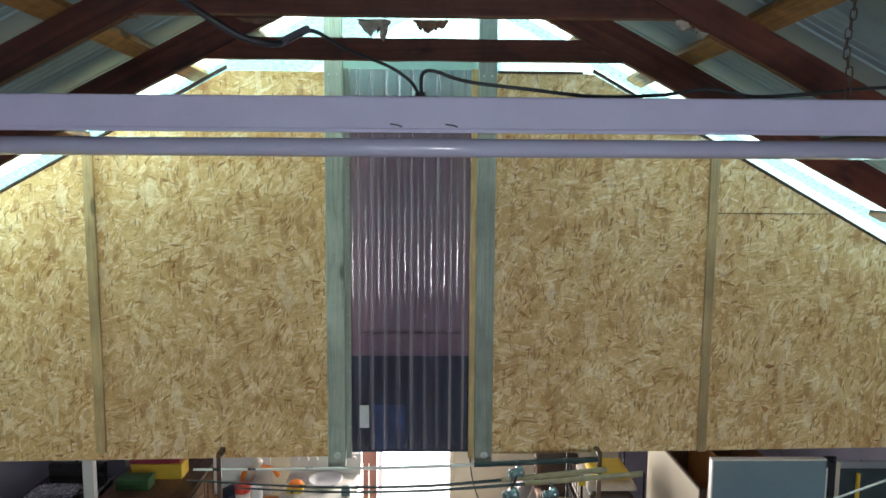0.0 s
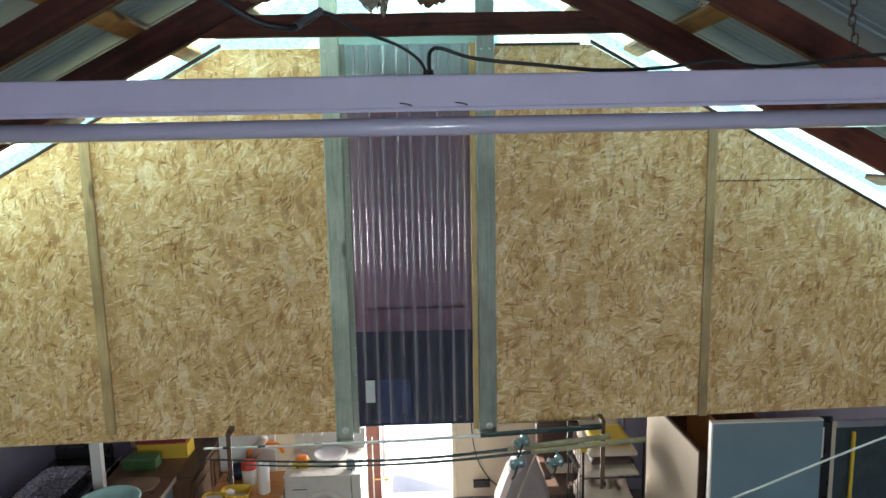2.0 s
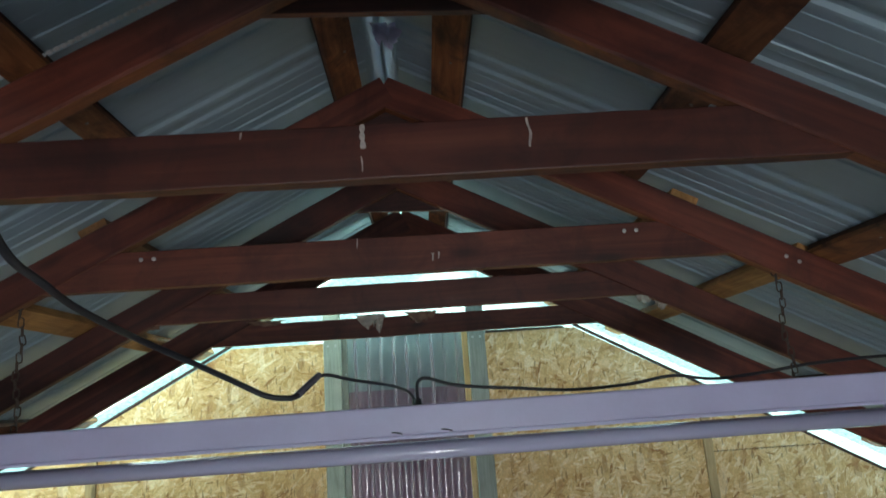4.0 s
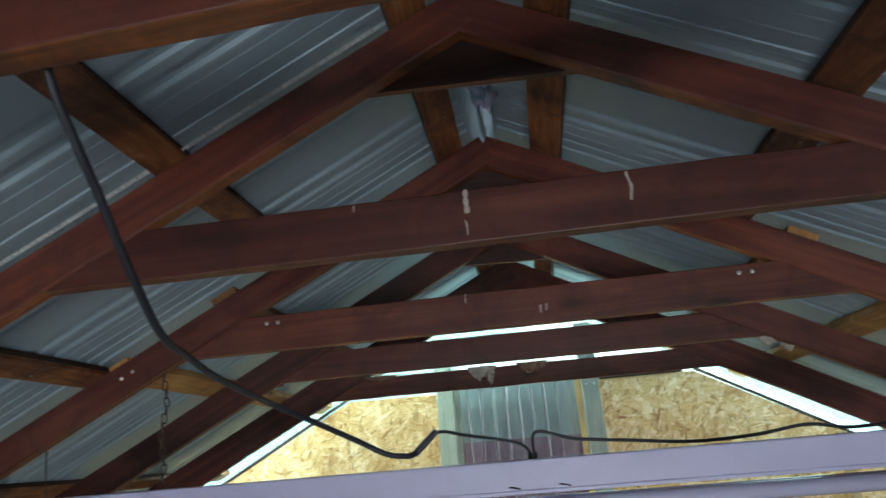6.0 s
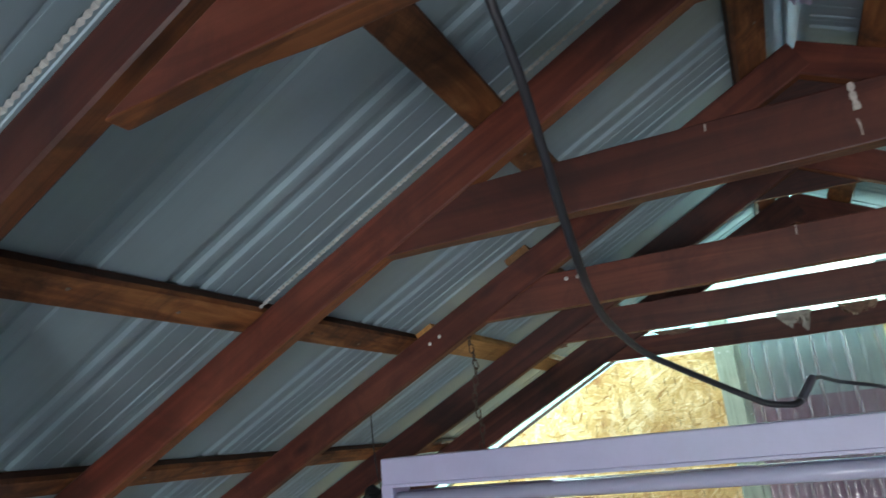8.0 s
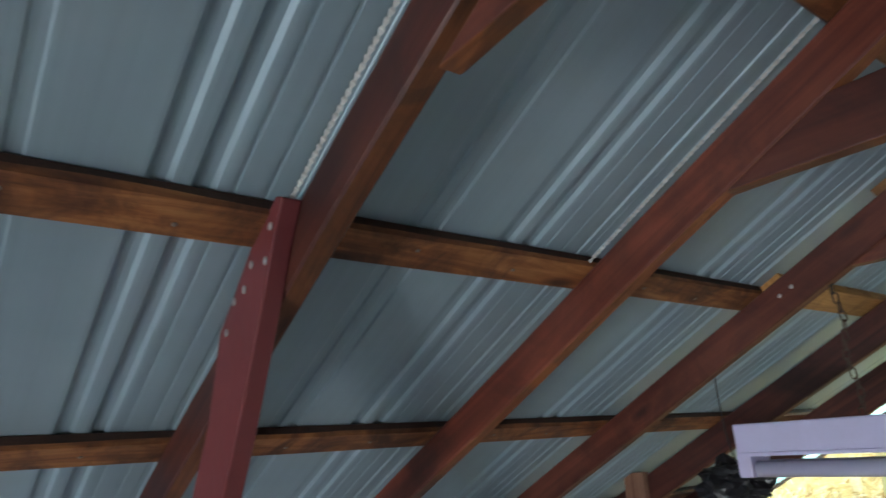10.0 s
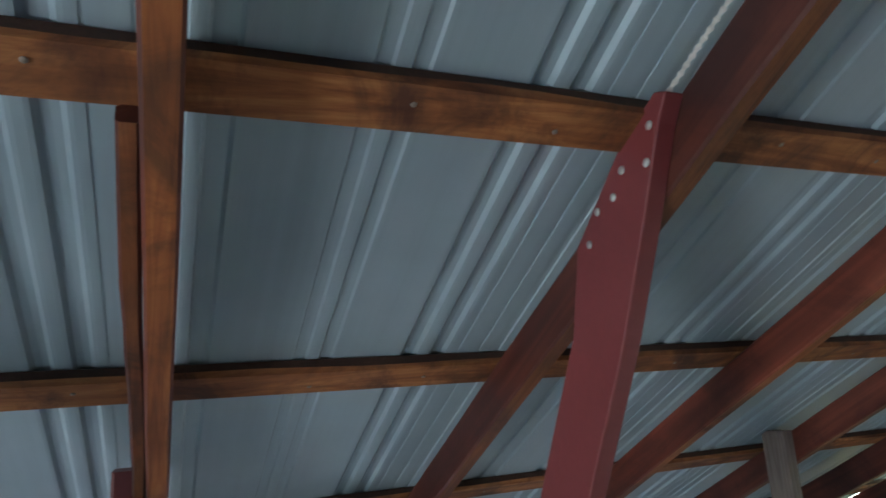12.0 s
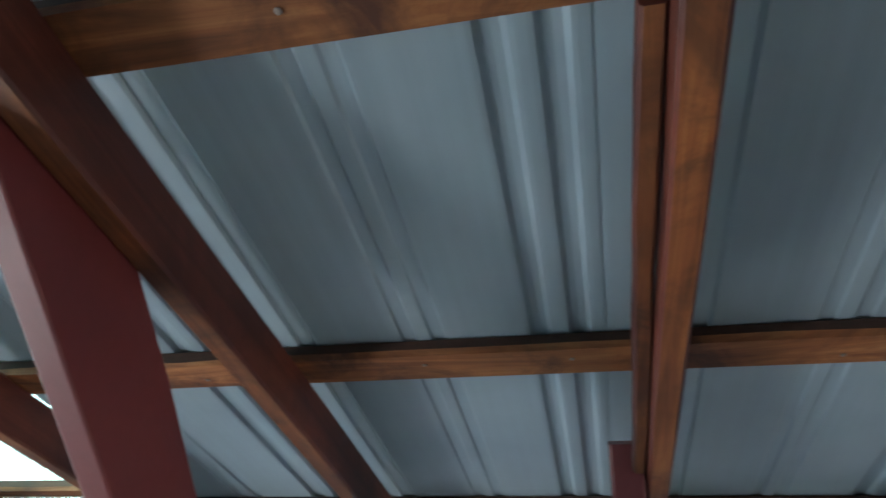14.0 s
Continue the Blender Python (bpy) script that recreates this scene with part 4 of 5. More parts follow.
# crumpled black bag behind the end of the light
BAG = plain("black_plastic_film", (0.012, 0.012, 0.014), 0.3, var=0.3)
bm = bmesh.new()
bmesh.ops.create_icosphere(bm, subdivisions=4, radius=1.0)
for v in bm.verts:
    k = 1 + 0.35 * noise.noise(v.co * 2.2) + 0.22 * noise.noise(v.co * 6)
    v.co = Vector((-1.485 + v.co.x * 0.10 * k, 1.53 + v.co.y * 0.06 * k, 3.12 + v.co.z * 0.065 * k))
bag = obj("black_bag", bm, BAG)
tagged(bag, "crumpled black plastic bag hung beside the light fitting", "bag")
obj("bag_string", tube([(-1.485, 1.56, 3.16), (-1.48, 1.52, 3.25), (-1.44, 1.445, 3.40), (-1.42, 1.44, 3.455)], 0.002, 6), BLACK, bag)

# ================= the room beyond the partition =================
STEEL = plain("brushed_steel", (0.55, 0.55, 0.56), 0.3, 0.9, var=0.1)
BRASS = plain("worn_brass", (0.62, 0.42, 0.14), 0.3, 0.9, var=0.15)
APPL = plain("white_appliance_enamel", (0.74, 0.70, 0.62), 0.3, var=0.04, coat=0.3)
DARKGLASS = plain("black_hob_glass", (0.012, 0.012, 0.014), 0.12, var=0.2, coat=0.5)
DARKENAMEL = plain("black_enamel", (0.02, 0.02, 0.022), 0.3, var=0.2)
COUNTER = wood("brown_counter_top", (0.09, 0.05, 0.025), (0.16, 0.09, 0.05), (0.22, 0.13, 0.07), "y", 0.45)
BROWNWOOD = wood("brown_cabinet_wood", (0.07, 0.035, 0.018), (0.13, 0.065, 0.032), (0.19, 0.10, 0.05), "z", 0.5)
ORANGEWOOD = wood("orange_pine_table", (0.36, 0.15, 0.03), (0.52, 0.24, 0.06), (0.62, 0.33, 0.10), "x", 0.4)
BOARDWOOD = wood("worn_chopping_board", (0.20, 0.14, 0.09), (0.29, 0.21, 0.14), (0.36, 0.27, 0.18), "x", 0.6, knots=False)
BLUEPAINT = plain("blue_grey_paint", (0.182, 0.266, 0.336), 0.5, var=0.07, scale=2)
TEAL = plain("pale_teal_plastic", (0.42, 0.72, 0.68), 0.35, var=0.04)
YELLOW = plain("yellow_plastic", (0.72, 0.50, 0.05), 0.4, var=0.06)
YCARD = plain("yellow_card", (0.62, 0.42, 0.04), 0.6, var=0.08)
REDCARD = plain("maroon_card", (0.28, 0.03, 0.05), 0.5, var=0.12)
GREENCARD = plain("dark_green_card", (0.05, 0.14, 0.05), 0.45, var=0.25, scale=18)
PAPERW = plain("white_paper_roll", (0.82, 0.80, 0.76), 0.85, var=0.03, fine=0.3)
REDPL = plain("red_plastic", (0.65, 0.06, 0.03), 0.4, var=0.08)
ORANGEPL = plain("orange_plastic", (0.85, 0.22, 0.02), 0.4, var=0.06)
WHITEPL = plain("white_plastic", (0.76, 0.75, 0.72), 0.4, var=0.04)
GREYCLOTH = plain("grey_mauve_cloth", (0.36, 0.31, 0.30), 0.9, var=0.12, scale=5, fine=0.4)
DARKBROWN = plain("dark_brown_leather", (0.06, 0.035, 0.025), 0.45, var=0.2)
WIRE = plain("black_wire", (0.03, 0.03, 0.032), 0.4, 0.6)
CLOTHW = plain("cream_cloth", (0.60, 0.52, 0.42), 0.9, var=0.12, scale=8, fine=0.4)
DOORRED = plain("red_brown_door_paint", (0.20, 0.07, 0.05), 0.5, var=0.15, fine=0.2)
CLEARTRAY = plain("crinkled_foil", (0.66, 0.67, 0.70), 0.24, 0.9, var=0.3, scale=30)
NAVY = plain("navy_tarpaulin", (0.012, 0.020, 0.045), 0.6, var=0.35, scale=1.2)
BAMBOO = plain("rod_cork_grip", (0.40, 0.33, 0.20), 0.7, var=0.2, scale=30)
RODDARK = plain("dark_rod_blank", (0.03, 0.05, 0.05), 0.3, var=0.1)
RODWHITE = plain("white_rod_blank", (0.75, 0.73, 0.68), 0.35, var=0.05)
REELC = plain("grey_blue_reel_metal", (0.25, 0.33, 0.34), 0.3, 0.8, var=0.15)

# ---- doorway ----
door = empty("door_1", "open red-brown door with brass handle swung outwards", "door", kind="structure")
part("jamb", box(-0.80, DX0, Y1 - 0.06, Y1 - 0.002, FLOOR, DZ + 0.09), DOORRED, door, bevel=0.004)
part("jamb", box(DX1, DX1 + 0.05, Y1 - 0.03, Y1 - 0.002, FLOOR, DZ + 0.09), CREAM, door, bevel=0.003)
part("head_jamb", box(DX0, DX1, Y1 - 0.06, Y1 - 0.002, DZ, DZ + 0.09), DOORRED, door, bevel=0.004)
part("door_leaf", box(DX0 - 0.05, DX0 - 0.006, Y1 + 0.11, Y1 + 0.86, FLOOR + 0.01, DZ - 0.01), DOORRED, door, bevel=0.003)
for x in (-0.765, -0.70):
    part("weather_strip", box(x, x + 0.014, Y1 - 0.072, Y1 - 0.061, FLOOR, 0.12), WHITEPL, door)
kb = part("handle", lathe([(0.0001, 0), (0.02, 0.002), (0.026, 0.02), (0.018, 0.038), (0.009, 0.045), (0.009, 0.07)], 16), BRASS, door, "brass door knob", smooth=True)
kb.matrix_world = pose(-0.575, Y1 - 0.10, -0.345, 0, 90, 0)
part("latch_bar", cyl((-0.70, Y1 - 0.10, -0.345), (-0.575, Y1 - 0.10, -0.345), 0.008, 10), BRASS, door)

# cream boards on the end wall beside the doorway
for k, (xa, xb) in enumerate(((DX1 + 0.052, 1.05), (1.053, 1.95), (-2.1, -0.805))):
    tagged(obj("wall_panel", box(xa, xb, Y1 - 0.022, Y1 - 0.003, FLOOR, 1.0), CREAM, bevel=0.002), "cream painted board fixed to the end wall", "wall panel", kind="structure")
tagged(obj("wall_cable", tube([(0.36, 6.66, 0.40), (0.37, 6.665, 0.18), (0.39, 6.665, -0.02), (0.44, 6.665, -0.22), (0.53, 6.665, -0.38), (0.60, 6.66, -0.46), (0.66, 6.66, -0.50)], 0.006, 6), BLACK, smooth=True), "dark cable drooping down the cream wall board", "cable")
sk = empty("wall_socket", "dark box on the cream board where the cable ends", "socket")
part("socket_box", box(0.38, 0.56, 6.63, 6.676, -0.50, -0.42), DARKENAMEL, sk, bevel=0.006)


# ---- tumble dryer ----
def dryer(x0, x1, y0, y1, z1):
    e = empty("tumble_dryer", "white tumble dryer with a raised control panel", "dryer")
    part("cabinet", box(x0, x1, y0, y1, FLOOR + 0.02, z1), APPL, e, bevel=0.012)
    part("worktop", box(x0 - 0.004, x1 + 0.004, y0 - 0.012, y1, z1, z1 + 0.018), APPL, e, bevel=0.006)
    bm = bmesh.new()
    prof = [(y1 - 0.10, z1 + 0.018), (y1 - 0.06, z1 + 0.20), (y1, z1 + 0.215), (y1, z1 + 0.018)]
    a = [bm.verts.new((x0, y, z)) for y, z in prof]
    b = [bm.verts.new((x1, y, z)) for y, z in prof]
    bm.faces.new(a)
    bm.faces.new(b[::-1])
    for j in range(4):
        bm.faces.new((a[j], b[j], b[(j + 1) % 4], a[(j + 1) % 4]))
    bmesh.ops.recalc_face_normals(bm, faces=bm.faces[:])
    cp = part("control_panel", bm, APPL, e, bevel=0.006)
    for fx in (0.10, 0.23, 0.36, 0.62, 0.9):
        k = part("knob", lathe([(0.0001, 0.03), (0.02, 0.03), (0.026, 0.0)], 18), APPL, cp, smooth=False)
        k.matrix_world = pose(x0 + fx * (x1 - x0), y1 - 0.075, z1 + 0.165, 78, 0, 0)
    cx = (x0 + x1) / 2 + 0.02
    ring = part("door_ring", lathe([(0.20, 0.0), (0.215, 0.022), (0.17, 0.035), (0.15, 0.012), (0.0001, 0.006)], 40), APPL, e, "round white dryer door", smooth=True)
    ring.matrix_world = pose(cx, y0 - 0.001, z1 - 0.33, 90, 0, 0)
    part("filter_flap", box(x0 + 0.07, x0 + 0.21, y0 - 0.005, y0 + 0.01, z1 - 0.19, z1 - 0.10), APPL, e, bevel=0.004)
    part("flap_slot", box(x0 + 0.075, x0 + 0.205, y0 - 0.008, y0 - 0.004, z1 - 0.112, z1 - 0.104), DARKENAMEL, e)
    return e


DRY_T = 0.262
dryer(-1.392, -0.712, 5.50, 6.14, DRY_T)
DT = DRY_T + 0.018
tp = empty("tape_measure_box", "yellow and orange plastic box on the dryer", "plastic box")
part("box_body", box(-1.345, -1.195, 5.63, 5.76, DT, DT + 0.055), YELLOW, tp, bevel=0.012)
part("box_top", lathe([(0.062, 0.055), (0.058, 0.088), (0.03, 0.098), (0.0001, 0.098)], 24, (-1.262, 5.69, DT)), ORANGEPL, tp, smooth=True)
part("box_mark", box(-1.30, -1.278, 5.627, 5.631, DT + 0.008, DT + 0.035), BLACK, tp)
pl = empty("white_dish", "shallow white oval dish on the dryer", "dish")
part("dish_bowl", lathe([(0.0001, 0.0), (0.09, 0.0), (0.135, 0.03), (0.155, 0.045), (0.160, 0.048), (0.150, 0.05), (0.128, 0.034), (0.085, 0.008), (0.0001, 0.006)], 40, (-1.02, 5.84, DT)), WHITEPL, pl, smooth=True)
ad = empty("power_adapter", "small grey power adapter with a lead on the dryer", "adapter")
part("adapter_body", box(-0.845, -0.765, 5.58, 5.64, DT, DT + 0.085), REELC, ad, bevel=0.008)
part("adapter_lead", tube([(-0.80, 5.575, DT + 0.01), (-0.795, 5.47, DT - 0.03), (-0.79, 5.46, DT - 0.2), (-0.785, 5.465, -0.3)], 0.003, 6), BLACK, ad)

# ---- orange table with baskets ----
table = empty("side_table", "orange pine side table beside the dryer", "table")
part("tabletop", box(-2.05, -1.41, 5.05, 5.92, 0.10, 0.13), ORANGEWOOD, table, bevel=0.006)
for x in (-2.01, -1.48):
    for y in (5.10, 5.84):
        part("leg", box(x, x + 0.05, y, y + 0.05, FLOOR, 0.10), ORANGEWOOD, table, bevel=0.003)
roll = empty("paper_towel_roll", "upright white paper towel roll on the table", "paper towel")
part("paper", lathe([(0.0185, 0.004), (0.050, 0.0), (0.052, 0.01), (0.052, 0.265), (0.049, 0.272), (0.0185, 0.268), (0.0185, 0.004)], 32, (-1.572, 5.52, 0.13)), PAPERW, roll, smooth=True)
jar = empty("red_topped_jar", "clear jar with a red screw lid", "jar")
part("jar_body", lathe([(0.0001, 0.0), (0.060, 0.0), (0.064, 0.02), (0.064, 0.14), (0.05, 0.16)], 28, (-1.74, 5.68, 0.13)), WHITEPL, jar, smooth=True)
part("lid", lathe([(0.068, 0.155), (0.068, 0.215), (0.060, 0.225), (0.0001, 0.225)], 28, (-1.74, 5.68, 0.13)), REDPL, jar, "red lid", smooth=True)
rl = empty("cloth_roll", "pale rolled cloth leaning behind the jar", "cloth")
part("roll_body", cyl((-1.75, 5.86, 0.30), (-1.62, 5.80, 0.52), 0.042, 20), CLOTHW, rl, smooth=True)
tb = empty("tool_bag", "dark blue bag with orange straps on the table", "bag")
bm = bmesh.new()
bmesh.ops.create_icosphere(bm, subdivisions=3, radius=1.0)
for v in bm.verts:
    k = 1 + 0.2 * noise.noise(v.co * 2.5)
    v.co = Vector((-1.86 + v.co.x * 0.11 * k, 5.80 + v.co.y * 0.09 * k, 0.205 + v.co.z * 0.075 * k))
part("bag_body", bm, NAVY, tb, smooth=True)
part("strap", tube([(-1.78, 5.86, 0.22), (-1.78, 5.84, 0.36), (-1.68, 5.84, 0.44), (-1.52, 5.86, 0.42), (-1.46, 5.87, 0.34)], 0.02, 8), ORANGEPL, tb, smooth=True)
wb = empty("white_crate", "white and grey board leaning on the wall behind the table", "board")
part("leaning_board", box(-2.08, -1.55, 5.935, 5.955, 0.13, 0.62, m=None), WHITEPL, wb, bevel=0.003)


def basket(x, y, z, w, d, h, material, label):
    """An open plastic basket with slotted sides and a rim."""
    e = empty("plastic_basket", label, "basket", "yellow baskets")
    bm = bmesh.new()
    n = 24
    rings = []
    for r, zz in ((0.80, 0.0), (1.0, h), (0.94, h), (0.76, 0.008)):
        rings.append([bm.verts.new((x + w / 2 * r * math.copysign(abs(math.cos(a)) ** 0.45, math.cos(a)), y + d / 2 * r * math.copysign(abs(math.sin(a)) ** 0.45, math.sin(a)), z + zz)) for a in [2 * math.pi * (i + 0.5) / n for i in range(n)]])
    for a, b in zip(rings, rings[1:]):
        for i in range(n):
            bm.faces.new((a[i], a[(i + 1) % n], b[(i + 1) % n], b[i]))
    bm.faces.new(rings[0][::-1])
    bm.faces.new(rings[-1])
    part("basket_shell", bm, material, e)
    rim = [(x + w / 2 * 1.01 * math.copysign(abs(math.cos(a)) ** 0.45, math.cos(a)), y + d / 2 * 1.01 * math.copysign(abs(math.sin(a)) ** 0.45, math.sin(a)), z + h) for a in [2 * math.pi * (i + 0.5) / n for i in range(n + 1)]]
    part("rim", tube(rim, 0.006, 6, steps=1), material, e)
    return e


basket(-1.79, 5.40, 0.131, 0.26, 0.20, 0.085, YELLOW, "yellow plastic basket with small packets on the table")
basket(-1.93, 5.22, 0.131, 0.20, 0.22, 0.11, YELLOW, "deep yellow wire-sided basket on the table")
for k, (x, y) in enumerate(((-1.80, 5.41), (-1.74, 5.38), (-1.85, 5.40))):
    pk = obj("small_packet", box(-0.045, 0.045, -0.03, 0.03, 0, 0.02), (WHITEPL, CLOTHW, PAPERW)[k], bevel=0.006)
    pk.matrix_world = pose(x, y, 0.145 + 0.024 * k, 4 * k, 3, 30 * k)
    tagged(pk, "small pale packet lying in the yellow basket", "packet", "packets")
bg = obj("pink_bag", box(-0.075, 0.075, -0.05, 0.05, 0, 0.12), CLOTHW, bevel=0.03)
bg.matrix_world = pose(-1.94, 5.22, 0.14, 0, 8, 20)
tagged(bg, "crumpled pinkish paper bag in the deep basket", "bag")

# ---- counter with boxes, brown cabinet ----
cab = empty("blue_cabinet", "blue-grey base cabinet under a brown counter", "cabinet")
part("carcass", box(-2.95, -2.39, 4.3, 5.55, FLOOR + 0.08, 0.245), BLUEPAINT, cab, bevel=0.003)
part("plinth", box(-2.95, -2.43, 4.32, 5.53, FLOOR, FLOOR + 0.08), DARKENAMEL, cab)
cnt = empty("counter_top", "brown laminate counter top with a pale edge strip", "counter")
part("slab", box(-2.97, -2.362, 4.28, 6.35, 0.247, 0.283), COUNTER, cnt, bevel=0.003)
part("edge_strip", box(-2.361, -2.352, 4.28, 5.56, 0.248, 0.284), CREAM, cnt)
bc = empty("brown_cabinet", "brown wooden cabinet with a panelled door", "cabinet")
part("body", box(-2.95, -2.24, 5.57, 6.60, FLOOR, 0.2465), BROWNWOOD, bc, bevel=0.003)
for k, (ya, yb) in enumerate(((5.60, 6.07), (6.09, 6.57))):
    dr = part("cabinet_door", box(-2.238, -2.22, ya, yb, FLOOR + 0.1, 0.20), BROWNWOOD, bc, bevel=0.003)
    part("panel", box(-2.219, -2.210, ya + 0.07, yb - 0.07, FLOOR + 0.18, 0.12), BROWNWOOD, dr, bevel=0.006)
    kn = part("door_knob", lathe([(0.0001, 0.03), (0.014, 0.028), (0.017, 0.018), (0.007, 0.008), (0.007, 0)], 14), BRASS, dr, "round metal knob", smooth=True)
    kn.matrix_world = pose(-2.209, (ya + 0.06) if k else (yb - 0.20), -0.05, 0, 90, 0)
part("worktop_back", box(-2.362, -2.20, 5.57, 6.60, 0.2475, 0.283), COUNTER, bc, bevel=0.003)


def carton(x0, x1, y0, y1, z0, z1, body, lid, label):
    e = empty("carton", label, "box", "boxes on the counter")
    part("carton_body", box(x0, x1, y0, y1, z0, z1), body, e, bevel=0.003)
    part("lid_flap", box(x0 - 0.002, x1 + 0.002, y0 - 0.002, y1 + 0.002, z1 - 0.016, z1 + 0.001), lid, e, bevel=0.002)
    part("print_band", box(x0 + 0.02, x1 - 0.02, y0 - 0.0035, y0 - 0.001, z0 + 0.25 * (z1 - z0), z0 + 0.6 * (z1 - z0)), lid, e)
    return e


carton(-2.88, -2.59, 5.70, 5.85, 0.284, 0.385, GREENCARD, GREENCARD, "dark green cardboard box on the counter")
carton(-2.84, -2.375, 5.93, 6.12, 0.284, 0.425, YCARD, YCARD, "yellow cardboard box on the counter")
carton(-2.86, -2.48, 5.94, 6.11, 0.427, 0.52, REDCARD, REDCARD, "maroon cardboard box stacked on a yellow one")
carton(-2.50, -2.40, 5.96, 6.06, 0.427, 0.49, REDCARD, REDCARD, "small red packet on a yellow box")
tagged(obj("leaning_panel", box(-3.02, -2.93, 6.20, 6.24, 0.284, 0.62), CREAM, bevel=0.002), "narrow cream board standing at the back of the counter", "board")
cb = empty("chopping_board", "worn brown chopping board with rounded corners on the counter", "chopping board")
bm = bmesh.new()
n = 40
rr = [[bm.verts.new((-2.655 + 0.19 * s * math.copysign(abs(math.cos(a)) ** 0.5, math.cos(a)), 5.42 + 0.125 * s * math.copysign(abs(math.sin(a)) ** 0.5, math.sin(a)), z)) for a in [2 * math.pi * i / n for i in range(n)]] for s, z in ((0.98, 0.284), (1.0, 0.288), (1.0, 0.298), (0.97, 0.302))]
for a, b in zip(rr, rr[1:]):
    for i in range(n):
        bm.faces.new((a[i], a[(i + 1) % n], b[(i + 1) % n], b[i]))
bm.faces.new(rr[0][::-1])
bm.faces.new(rr[-1])
part("board_slab", bm, BOARDWOOD, cb)
bw = empty("teal_bowl", "large pale teal plastic bowl on the counter", "bowl")
part("bowl_shell", lathe([(0.0001, 0.0), (0.14, 0.0), (0.16, 0.012), (0.225, 0.125), (0.24, 0.132), (0.243, 0.138), (0.232, 0.142), (0.216, 0.132), (0.150, 0.02), (0.0001, 0.012)], 48, (-2.655, 4.93, 0.284)), TEAL, bw, smooth=True)
wall_p = empty("white_post", "white painted post standing at the counter", "post")
part("post_timber", box(-2.945, -2.855, 5.28, 5.34, 0.284, 1.665), WHITEPL, wall_p, bevel=0.004)

# ---- cooker with a foil tray ----
ck = empty("black_cooker", "black free-standing cooker with a glass top", "cooker")
part("oven_body", box(-3.62, -3.02, 4.75, 5.95, FLOOR + 0.03, 0.285), DARKENAMEL, ck, bevel=0.006)
part("hob_glass", box(-3.625, -3.015, 4.74, 5.955, 0.287, 0.305), DARKGLASS, ck, bevel=0.004)
part("hob_trim", box(-3.014, -3.004, 4.74, 5.955, 0.285, 0.308), STEEL, ck, bevel=0.002)
bk2 = part("back_panel", box(-3.62, -3.10, 5.958, 6.02, 0.05, 0.42), DARKENAMEL, ck, bevel=0.01)
for x in (-3.5, -3.35, -3.2):
    part("burner_ring", lathe([(0.06, 0.0), (0.075, 0.003), (0.06, 0.004)], 28, (x if x < -3.3 else -3.2, 5.2 + (x + 3.5) * 1.5, 0.305)), STEEL, ck)
tr = empty("foil_tray", "crinkled rectangular foil tray lying on the cooker", "foil tray")
bm = bmesh.new()
n = 64
cx, cy = -3.33, 5.36
rr = []
for s, z in ((0.70, 0.0), (0.95, 0.055), (1.0, 0.058), (1.03, 0.056), (1.0, 0.062), (0.94, 0.058), (0.69, 0.004)):
    ring = []
    for i in range(n):
        a = 2 * math.pi * i / n
        wv = 1 + 0.02 * math.sin(i * math.pi)
        ring.append(bm.verts.new((cx + 0.20 * s * math.copysign(abs(math.cos(a)) ** 0.35, math.cos(a)) * (1 + 0.018 * (-1) ** i), cy + 0.31 * s * math.copysign(abs(math.sin(a)) ** 0.35, math.sin(a)) * (1 + 0.014 * (-1) ** i), 0.309 + z)))
    rr.append(ring)
for a, b in zip(rr, rr[1:]):
    for i in range(n):
        bm.faces.new((a[i], a[(i + 1) % n], b[(i + 1) % n], b[i]))
bm.faces.new(rr[0][::-1])
bm.faces.new(rr[-1])
part("tray_shell", bm, CLEARTRAY, tr)
lead = tagged(obj("wall_pipe", cyl((-3.72, 6.64, FLOOR), (-3.72, 6.64, 1.6), 0.012, 10), DARKENAMEL), "thin dark pipe running up the lavender wall", "pipe", "wall pipes")
tagged(obj("wall_pipe", cyl((-3.66, 6.64, FLOOR), (-3.66, 6.64, 1.6), 0.009, 10), DARKENAMEL), "thin dark pipe running up the lavender wall", "pipe", "wall pipes")

# ---- fishing rods on hooks ----
for x, zt, zb in ((-1.150, 1.66, 1.40), (0.815, 1.665, 1.30)):
    e = empty("rod_hanger", "dark metal hanger strip screwed under the partition", "hanger", "rod hangers")
    part("hanger_strip", box(x - 0.012, x + 0.012, 3.214, 3.222, zb, zt + 0.02), BROWNWOOD, e, bevel=0.002)
    part("hook", tube([(x, 3.214, zb + 0.05), (x, 3.19, zb + 0.03), (x, 3.165, zb + 0.045), (x, 3.16, zb + 0.07)], 0.004, 6), WIRE, e)
    part("bracket", box(x - 0.012, x + 0.012, 3.222, 3.298, 1.665 + 0.01 * (x > 0), 1.69), BROWNWOOD, e)


